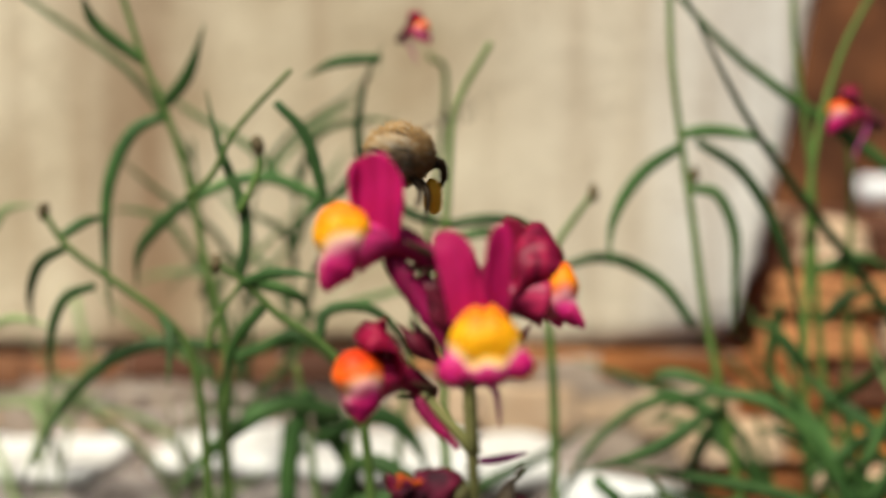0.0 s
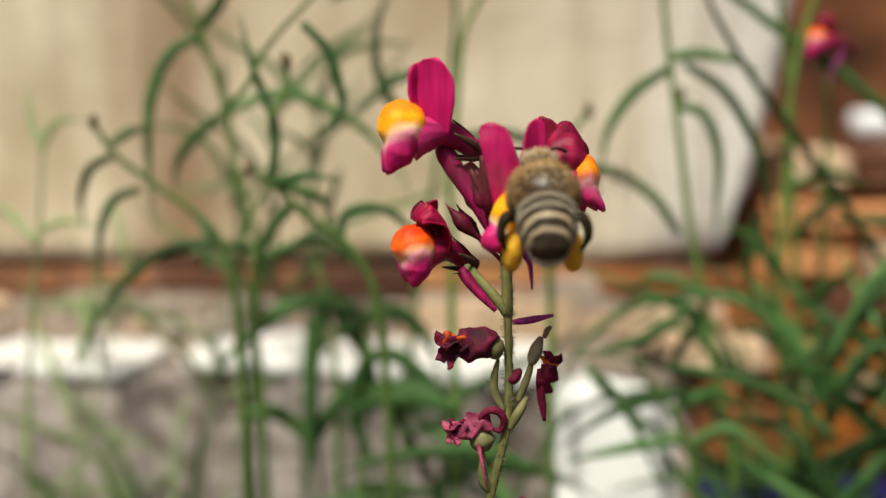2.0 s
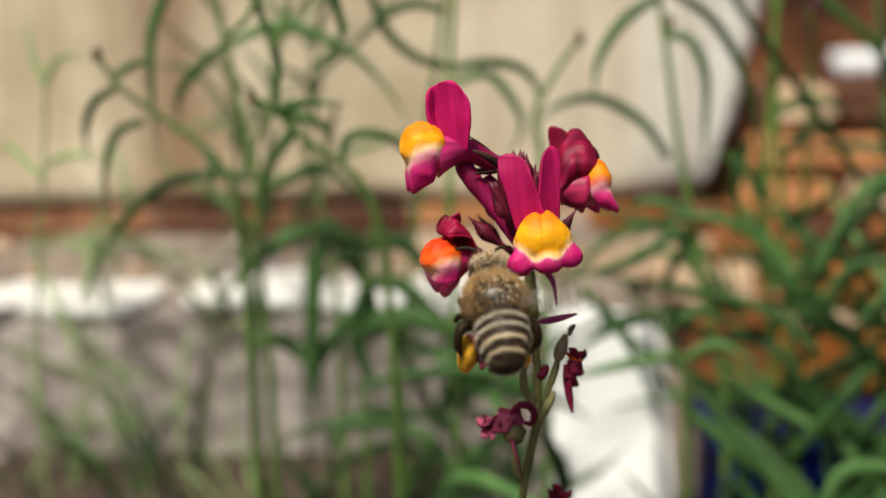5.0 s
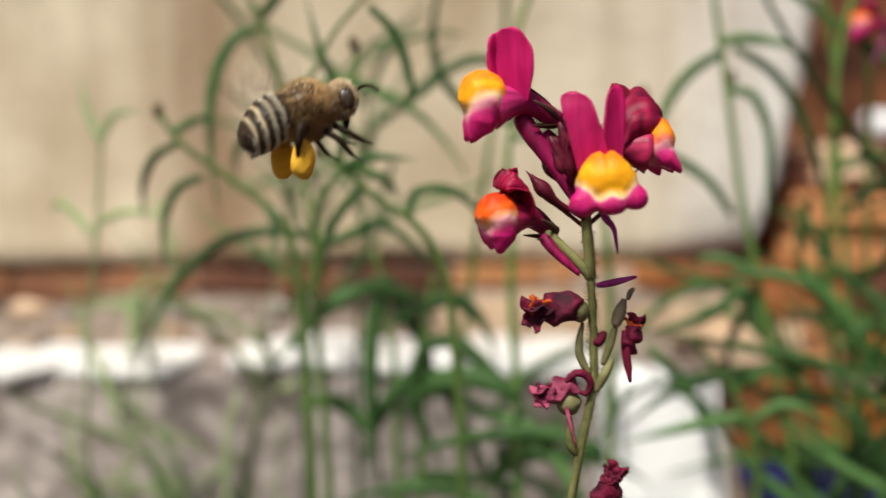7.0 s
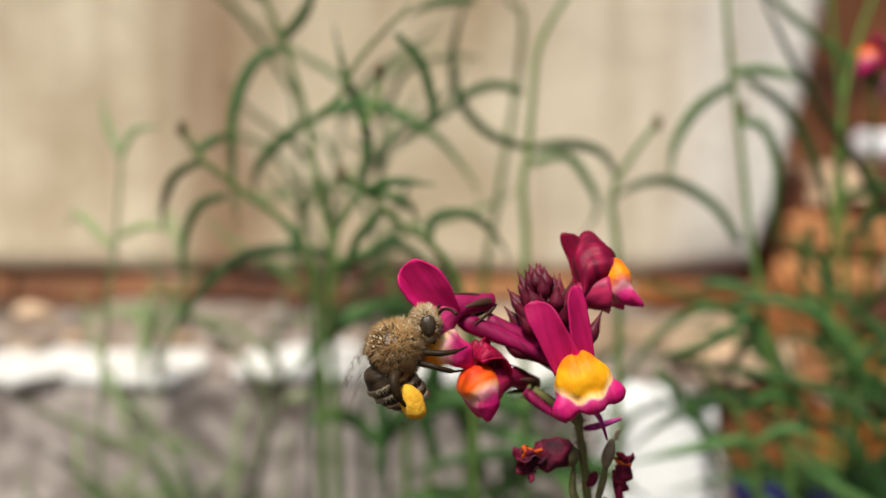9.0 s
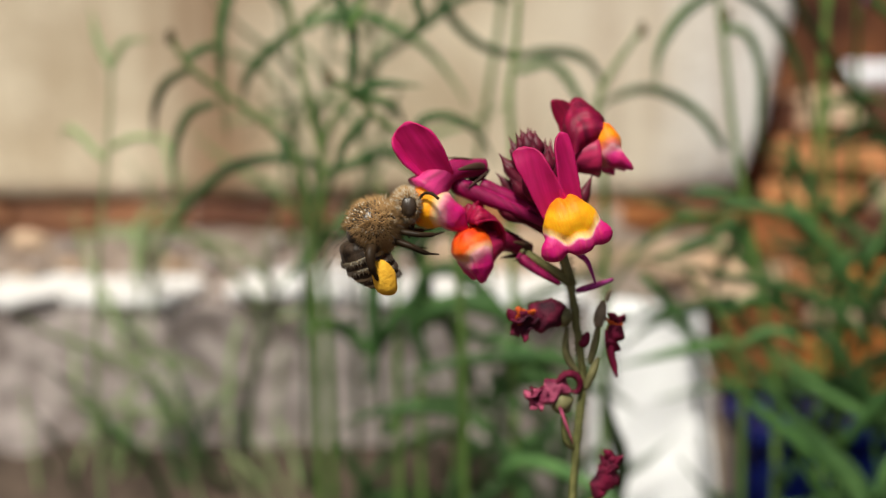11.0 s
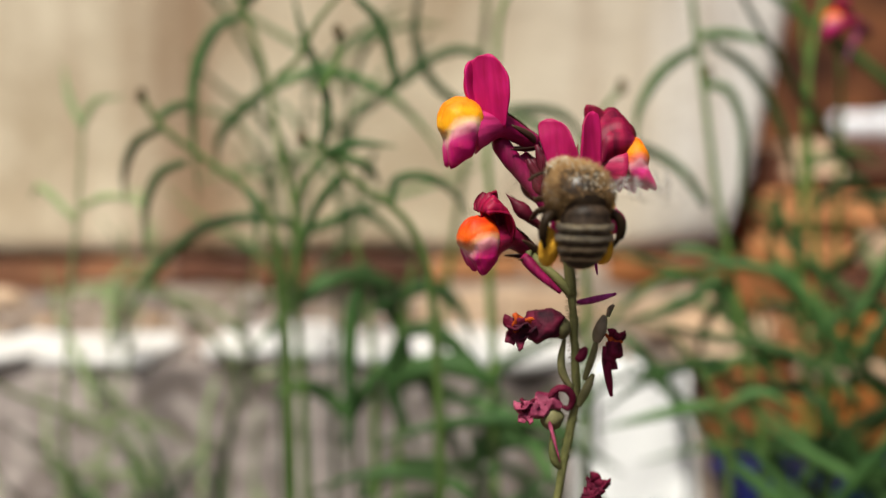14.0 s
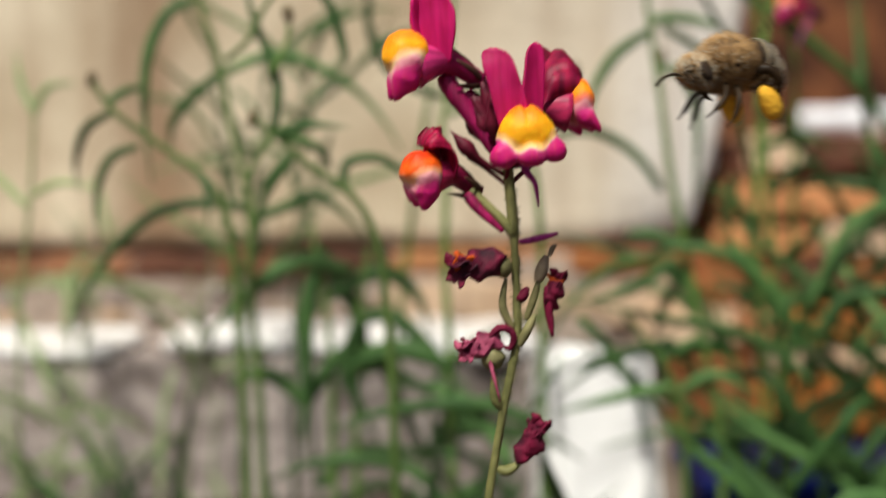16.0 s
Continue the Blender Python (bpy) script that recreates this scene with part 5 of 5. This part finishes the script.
    for k in range(4):
        x0 = -0.0032 - 0.00105 * k
        r = (0.0026, 0.00265, 0.00228, 0.00168)[k]
        zc = (0.0002, -0.0001, -0.0006, -0.0012)[k]
        for _ in range(460):
            t = rng.uniform(0, 2 * math.pi)
            o = Vector((x0 + rng.uniform(-0.00022, 0.00022), math.cos(t) * r, zc + math.sin(t) * r * 0.92))
            d = Vector((-1.0, math.cos(t) * 0.35, math.sin(t) * 0.35)).normalized()
            e = o + d * rng.uniform(0.00024, 0.00046)
            s = Vector((0, -math.sin(t), math.cos(t))) * 0.00006
            v = [bm.verts.new(p) for p in (o + s, o - s, e, o + Vector((0, math.cos(t), math.sin(t))) * 0.00008)]
            for f in ((0, 1, 2), (0, 3, 2), (1, 3, 2)):
                bm.faces.new([v[i] for i in f])
    part("fur", bm, M_HAIR_PALE, ab, "pale hair bands", kind="stuff")
    bm = bmesh.new()
    hairs(bm, rng, (-0.0042, 0, -0.0003), (0.0026, 0.0026, 0.0025), 2600, 0.00045, lambda d: d.x < 0.95 and d.x > 0.30 and (d.z < 0.3 or abs(d.y) > 0.35), 0.00004)
    part("fur", bm, M_HAIR, ab, "thin brown hair", kind="stuff")
    # legs
    wings = []
    for s in (-1, 1):
        for x, pts in ((0.0014, ((0, 0, 0), (0.0012, s * 0.0012, -0.0014), (0.0024, s * 0.0012, -0.0026), (0.0036, s * 0.0009, -0.0034))),
                       (0.0002, ((0, 0, 0), (0.0010, s * 0.0016, -0.0016), (0.0018, s * 0.0018, -0.0034), (0.0028, s * 0.0015, -0.0046))),
                       (-0.0012, ((0, 0, 0), (-0.0008, s * 0.0022, 0.0008), (-0.0020, s * 0.0027, -0.0006), (-0.0024, s * 0.0014, -0.0034)))):
            bm = bmesh.new()
            o = Vector((x, s * 0.0012, -0.0018))
            sweep(bm, [o + Vector(p) for p in pts], lambda u, big=(1.8 if x < -0.001 else 1.0): big * (0.00028 * (1 - 0.7 * u) + (0.00010 if u < 0.7 else 0.0)), 8, n=16, wob=0.25)
            lg = part("leg", bm, M_LEG, bee)
            if x < -0.001:
                bm = bmesh.new()
                blob(bm, o + Vector((-0.0017, s * 0.0016, -0.0025)), (0.0020, 0.00095, 0.00125), pose(0, 0, 0, 0, 112, 0), 16, 12, 0.15, 700)
                part("pollen_basket", bm, M_POLLEN, lg, "packed golden yellow pollen")
        for nm, ln, wd, back in (("forewing", 0.0088, 0.0016, 0.0), ("hindwing", 0.0060, 0.0012, -0.0008)):
            bm = bmesh.new()

            def fn(u, v, ln=ln, wd=wd):
                w = wd * math.sin(math.pi * min(1.0, 0.10 + 0.62 * u)) * math.sqrt(max(0.0, 1 - max(0.0, (u - 0.75) / 0.252) ** 2))
                return Vector((-u * ln, (v - 0.35) * 2 * w, 0.00025 * math.sin(u * 3)))

            sheet(bm, fn, 14, 6, 0.00003)
            wg = part(nm, bm, M_WING, bee)
            wg.matrix_basis = pose(-0.0004 + back, s * 0.0016, 0.0019, 0, 0, 0)
            wings.append((wg, s, back))
    return bee, wings, ab, hd


# ---- build ----
build_setting()
toadflax, toadflax_parts = build_toadflax()
build_tall_plants()
build_bushes()
build_far_florets()
bee, bee_wings, bee_abdomen, bee_head = build_bee()


def wing_pose(side, back, fold, beat):
    """fold 0: spread in flight; 1: laid back along the body. beat: degrees of the stroke, up or down."""
    return pose(-0.0004 + back, side * 0.0016, 0.0021) @ pose(0, 0, 0, side * beat) @ pose(0, 0, 0, side * (25 - 15 * fold), 14 * (1 - fold) - 14 * fold, side * -(20 + 46 * (1 - fold)))


def at(table, t):
    """The value of a table of (seconds, value) at t."""
    return float(np.interp(t, [a for a, _ in table], [b for _, b in table]))


def motions():
    # the stalk sways with the wind and the bee's weight
    walk(toadflax, [
        (0.0, pose(0.00251, 0.0900, 0.00011, 0, -0.00, 0)),
        (0.5, pose(0.00384, 0.0900, -0.00027, 0, -0.25, 0)),
        (1.0, pose(0.00510, 0.0900, -0.00248, 0, -0.50, 0)),
        (1.5, pose(0.00224, 0.0900, -0.00396, 0, -0.25, 0)),
        (2.0, pose(0.00568, 0.0900, -0.00025, 0, 0.25, 0)),
        (2.5, pose(0.00549, 0.0900, -0.00542, 0, -1.50, 0)),
        (3.0, pose(0.00776, 0.0900, -0.00679, 0, -1.50, 0)),
        (3.5, pose(0.00915, 0.0900, -0.01164, 0, -1.50, 0)),
        (4.0, pose(0.01078, 0.0900, -0.01407, 0, -2.25, 0)),
        (6.5, pose(0.00832, 0.0900, -0.00243, 0, -0.00, 0)),
        (7.0, pose(0.00446, 0.0900, -0.00128, 0, -0.50, 0)),
        (7.5, pose(0.00313, 0.0900, -0.00168, 0, -0.50, 0)),
        (8.0, pose(0.00304, 0.0900, -0.00383, 0, -0.00, 0)),
        (8.5, pose(0.00682, 0.0900, -0.00670, 0, -3.00, 0)),
        (9.0, pose(0.00993, 0.0900, -0.01214, 0, -7.00, 0)),
        (9.5, pose(0.01092, 0.0900, -0.01016, 0, -7.25, 0)),
        (10.0, pose(0.01123, 0.0900, -0.01019, 0, -7.25, 0)),
        (10.2, pose(0.01155, 0.0900, -0.01096, 0, -7.25, 0)),
        (12.3, pose(0.01012, 0.0900, -0.01022, 0, -6.50, 0)),
        (12.5, pose(0.00607, 0.0900, -0.00031, 0, -0.00, 0)),
        (13.0, pose(0.00765, 0.0900, -0.00561, 0, -2.50, 0)),
        (13.5, pose(0.00610, 0.0900, -0.00316, 0, -2.00, 0)),
        (14.0, pose(0.00626, 0.0900, -0.00511, 0, -1.75, 0)),
        (14.5, pose(0.00750, 0.0900, -0.00695, 0, -2.25, 0)),
        (15.0, pose(0.00926, 0.0900, -0.01321, 0, -2.75, 0)),
        (15.5, pose(0.00567, 0.0900, -0.00414, 0, -1.00, 0)),
        (16.0, pose(0.00498, 0.0900, -0.00205, 0, -0.75, 0)),
    ])
    # the flower head leans a little more than the stalk
    lean = [
        (0.0, 0.00), (0.5, 0.25), (1.0, 0.50), (1.5, 0.25), (2.0, -0.25), (2.5, 1.50), (3.0, 1.50), (3.5, 1.50), (4.0, 2.25), (6.5, 0.00), (7.0, 0.50), (7.5, 0.50), (8.0, 0.00), (8.5, 3.00), (9.0, 7.00), (9.5, 7.25), (10.0, 7.25), (10.2, 7.25), (12.3, 6.50), (12.5, 0.00), (13.0, 2.50), (13.5, 2.00), (14.0, 1.75), (14.5, 2.25), (15.0, 2.75), (15.5, 1.00), (16.0, 0.75)
    ]
    loose = [toadflax_parts[k] for k in ("top_stem", "right", "low_left", "ped_front", "ped_right", "ped_ll", "spur_ll")] + toadflax_parts["buds"]
    for ob in loose:
        rest = ob.matrix_basis.copy()
        walk(ob, [(t, head_turn(-d, NODE.x, NODE.z) @ rest) for t, d in lean])
    # the two florets on which the bee lands give way under it and open: degrees of roll, nod and jaw, millimetres of drop
    left_roll, left_jaw = (
        [(0.0, 0), (8.0, 0), (8.5, -4), (9.0, -21), (9.5, -21), (10.0, -21), (10.2, -21), (12.3, -16), (12.5, 0), (16.0, 0)],
        [(0.0, 0), (8.0, 0), (8.5, 36), (9.0, 42), (10.2, 42), (12.3, 36), (12.5, 0), (16.0, 0)])
    front_nod, front_jaw = (
        [(0.0, 0), (2.0, 0), (2.5, 5), (3.0, 8), (3.5, 26), (4.0, 28), (4.2, 28), (5.0, 0), (13.5, 0), (14.5, 5), (15.0, 15), (15.3, 0), (16.0, 0)],
        [(0.0, 0), (2.0, 0), (2.5, 20), (3.0, 30), (4.2, 32), (5.0, 0), (14.0, 0), (14.5, 20), (15.0, 30), (15.5, 0), (16.0, 0)])
    front_drop = [(0.0, 0), (2.0, 0), (2.5, 1.5), (3.0, 3.1), (3.5, 7.6), (4.0, 8.2), (4.2, 8.2), (5.0, 1.5), (6.3, 0.3), (7.0, 0.4), (7.5, 0.6), (8.0, 2), (8.5, 2.8), (9.0, 4.6), (9.5, 2.8), (10.0, 3.1), (10.2, 3.1), (12.3, 2.8), (12.5, 0.2), (13.0, 1), (14.0, 0.5), (14.5, 3.2), (15.0, 6.8), (15.3, 1), (15.5, 0.2), (16.0, 0.2)]
    times = sorted({t for table in (lean, left_roll, left_jaw, front_nod, front_jaw, front_drop) for t, _ in table})
    for key, follow, hinge_at, rows in (
            ("upper_left", ("ped_ul", "spur_ul"), (-0.0004, 0.0004, 0.0940), [(t, at(lean, t), 0, at(left_roll, t), at(left_jaw, t), 0) for t in times]),
            ("front", (), (0.0, 0.001, 0.0935), [(t, at(lean, t), at(front_nod, t), 0, at(front_jaw, t), at(front_drop, t)) for t in times])):
        hinge, keep = Matrix.Translation(hinge_at), Matrix.Translation(-Vector(hinge_at))
        for k in (key, *follow):
            ob = toadflax_parts[k]
            rest = ob.matrix_basis.copy()
            walk(ob, [(t, head_turn(-d, NODE.x, NODE.z) @ hinge @ pose(0, 0, -drop * MM, nod, roll, 0) @ keep @ rest @ (pose(0, 0, 0, 0, -0.3 * roll, 0) if k == key else Matrix())) for t, d, nod, roll, jaw, drop in rows])
        jaw_at = pose(0, 0.0022, -0.0006)
        for ob in toadflax_parts[key].children:
            if ob.name.split(".")[0] in ("palate", "lower_lip"):
                rest = ob.matrix_basis.copy()
                walk(ob, [(t, jaw_at @ pose(0, 0, 0, jaw, 0, 0) @ jaw_at.inverted() @ rest) for t, d, nod, roll, jaw, drop in rows])
            elif ob.name.split(".")[0] == "petal" and key == "front":
                rest = ob.matrix_basis.copy()
                base = pose(0, 0.0018, 0.0008)
                walk(ob, [(t, base @ pose(0, 0, 0, -(nod + 1.3 * jaw) * min(1.0, drop / 7) ** 1.5, 0, 0) @ base.inverted() @ rest) for t, d, nod, roll, jaw, drop in rows])
    # the bee
    walk(bee, [
        (0.0, pose(-0.00420, 0.10300, 0.11240, 0, 4, 262)),
        (0.1, pose(-0.00462, 0.09800, 0.11402, 0, -2, 190)),
        (0.2, pose(-0.01876, 0.09200, 0.10859, 0, -10, 110)),
        (0.3, pose(-0.02076, 0.09000, 0.10533, 0, -12, 52)),
        (0.4, pose(-0.01920, 0.08800, 0.09734, 0, -10, 15)),
        (0.5, pose(-0.01753, 0.08800, 0.09586, 0, -13, 12)),
        (0.6, pose(-0.01686, 0.08800, 0.09571, 0, -12, 10)),
        (0.8, pose(-0.01268, 0.08700, 0.09985, 0, -25, 10)),
        (1.0, pose(-0.01345, 0.08600, 0.09418, 0, -38, 8)),
        (1.2, pose(-0.01286, 0.08600, 0.09282, 0, -36, 8)),
        (1.3, pose(-0.00883, 0.08600, 0.09315, 0, -36, 8)),
        (1.4, pose(-0.00951, 0.08600, 0.09213, 0, -34, 10)),
        (1.5, pose(-0.01592, 0.08800, 0.09128, 0, -12, 25)),
        (1.6, pose(-0.02805, 0.08800, 0.09226, 0, -28, 24)),
        (1.7, pose(-0.02081, 0.08800, 0.09286, 0, -15, 40)),
        (1.8, pose(0.00556, 0.08300, 0.09024, 0, -34, 88)),
        (1.9, pose(0.00512, 0.08100, 0.09564, 0, -34, 92)),
        (2.0, pose(0.00870, 0.08000, 0.09911, 0, -33, 92)),
        (2.2, pose(0.00804, 0.08000, 0.09945, 0, -40, 91)),
        (2.5, pose(0.00415, 0.07900, 0.09315, 0, -52, 90)),
        (3.0, pose(0.00449, 0.07800, 0.08588, 0, -55, 90)),
        (3.5, pose(0.00737, 0.08000, 0.07461, 0, -72, 92)),
        (4.0, pose(0.00828, 0.08100, 0.07068, 0, -78, 91)),
        (4.2, pose(0.00776, 0.08100, 0.06897, 0, -76, 91)),
        (5.0, pose(0.00369, 0.07800, 0.07940, 0, -40, 100)),
        (5.8, pose(-0.00925, 0.08400, 0.08698, 0, -40, 80)),
        (6.3, pose(-0.01303, 0.08600, 0.09176, 0, -45, 75)),
        (6.5, pose(-0.01152, 0.08600, 0.09392, 0, -45, 74)),
        (6.6, pose(-0.00961, 0.08600, 0.09800, 0, -45, 70)),
        (6.8, pose(-0.02012, 0.08700, 0.09796, 0, -34, 52)),
        (7.0, pose(-0.02507, 0.08800, 0.10267, 0, -18, 28)),
        (7.2, pose(-0.02528, 0.08800, 0.10461, 0, -16, 22)),
        (7.3, pose(-0.02108, 0.08800, 0.10631, 0, -14, 14)),
        (7.4, pose(-0.01818, 0.08800, 0.11146, 0, -8, 10)),
        (7.5, pose(-0.01673, 0.08800, 0.10766, 0, -6, 8)),
        (7.6, pose(-0.01550, 0.08800, 0.10911, 0, -8, 8)),
        (7.7, pose(-0.01471, 0.08800, 0.10938, 0, -8, 8)),
        (7.8, pose(-0.01262, 0.08800, 0.10900, 0, -10, 24)),
        (7.9, pose(-0.01063, 0.08750, 0.10852, 0, -10, 42)),
        (8.0, pose(-0.01192, 0.08700, 0.10694, 0, -8, 52)),
        (8.1, pose(-0.01240, 0.08700, 0.10265, 0, -16, 36)),
        (8.2, pose(-0.01135, 0.08700, 0.09836, 0, -22, 22)),
        (8.3, pose(-0.01181, 0.08700, 0.09771, 0, -28, 12)),
        (8.5, pose(-0.01506, 0.08700, 0.09545, 0, -28, 12)),
        (9.0, pose(-0.02034, 0.08600, 0.08229, 0, -50, 10)),
        (9.5, pose(-0.02055, 0.08600, 0.08316, 0, -42, 12)),
        (10.0, pose(-0.01990, 0.08600, 0.08268, 0, -42, 12)),
        (10.2, pose(-0.02014, 0.08600, 0.08171, 0, -42, 12)),
        (12.3, pose(-0.02116, 0.08600, 0.08211, 0, -40, 15)),
        (12.4, pose(-0.02024, 0.08700, 0.09378, 0, -30, 40)),
        (12.5, pose(-0.01594, 0.08800, 0.10094, 0, -20, 20)),
        (12.6, pose(-0.01343, 0.08800, 0.09547, 0, -30, 40)),
        (12.7, pose(-0.01585, 0.08700, 0.08375, 0, -30, 48)),
        (12.8, pose(-0.01552, 0.08600, 0.08546, 0, -32, 58)),
        (12.9, pose(-0.00946, 0.08500, 0.08799, 0, -42, 74)),
        (13.0, pose(-0.00579, 0.08400, 0.08939, 0, -45, 78)),
        (13.1, pose(-0.00755, 0.08400, 0.09386, 0, -45, 80)),
        (13.2, pose(-0.00805, 0.08300, 0.09667, 0, -42, 84)),
        (13.3, pose(-0.00612, 0.08200, 0.09482, 0, -40, 88)),
        (13.4, pose(0.00341, 0.08100, 0.09793, 0, -34, 92)),
        (13.5, pose(0.00349, 0.08000, 0.09461, 0, -34, 92)),
        (13.7, pose(0.00295, 0.08000, 0.09554, 0, -38, 98)),
        (14.0, pose(0.00250, 0.07900, 0.09251, 0, -42, 102)),
        (14.5, pose(0.00298, 0.07900, 0.08609, 0, -48, 90)),
        (15.0, pose(0.00519, 0.07900, 0.07542, 0, -60, 90)),
        (15.1, pose(0.00417, 0.07900, 0.07644, 0, -58, 90)),
        (15.2, pose(0.00317, 0.07900, 0.07892, 0, -50, 92)),
        (15.3, pose(0.00937, 0.08100, 0.09087, 0, -42, 105)),
        (15.4, pose(0.02105, 0.08300, 0.09669, 0, -42, 106)),
        (15.5, pose(0.02491, 0.08400, 0.09251, 0, -42, 102)),
        (15.6, pose(0.02087, 0.08500, 0.09025, 0, -38, 112)),
        (15.7, pose(0.02860, 0.08600, 0.09591, 0, -14, 150)),
        (15.8, pose(0.02937, 0.08600, 0.09777, 0, 0, 170)),
        (16.0, pose(0.02505, 0.08600, 0.10205, 0, 6, 205)),
    ])
    folds = [(0.0, 0), (2.2, 0), (2.45, 1), (3.0, 1), (4.2, 1), (5.0, 0), (8.2, 0), (8.6, 1), (12.0, 1), (12.4, 0), (14.1, 0), (14.5, 1), (15.1, 1), (15.3, 0), (16.0, 0)]
    # it curls its abdomen under when it clings to a floret
    curl = [(0.0, 0), (0.5, -14), (0.7, -14), (1.0, -38), (1.4, -10), (2.0, 0), (2.5, -62), (4.0, -40), (4.2, -40), (5.0, 0), (7.0, 0), (7.5, -24), (7.75, -34), (8.0, -62), (8.2, -74), (8.5, -72), (12.2, -70), (12.5, 0), (13.5, 0), (14.0, -50), (14.5, -62), (15.0, -62), (15.3, 0), (15.8, 0), (16.0, -12)]
    walk(bee_abdomen, [(t, pose(-0.0018, 0, -0.0004) @ pose(0, 0, 0, 0, d, 0) @ pose(0.0018, 0, 0.0004)) for t, d in curl])
    # and bends its head into the floret's mouth
    for_head = [(0.0, 0), (0.8, 0), (1.0, 12), (1.4, 0), (2.0, 0), (2.5, 55), (3.0, 50), (3.5, 10), (4.2, 10), (5.0, 0), (8.0, 10), (8.5, 25), (12.2, 25), (12.5, 0), (13.5, 0), (14.0, 50), (14.6, 55), (15.0, 5), (15.3, 0), (16.0, 20)]
    rest = bee_head.matrix_basis.copy()
    walk(bee_head, [(t, pose(0.0024, 0, -0.0006) @ pose(0, 0, 0, 0, d, 0) @ pose(-0.0024, 0, 0.0006) @ rest) for t, d in for_head])
    for wing, side, back in bee_wings:
        rows = []
        for k in range(int(16.0 * FPS) + 1):
            fold = float(np.interp(k / FPS, [t for t, _ in folds], [f for _, f in folds]))
            if fold < 0.5 or k % 15 == 0:
                rows.append((k / FPS, wing_pose(side, back, fold, (2, 44, -40)[k % 3] * (1 - fold))))
        walk(wing, rows)


motions()
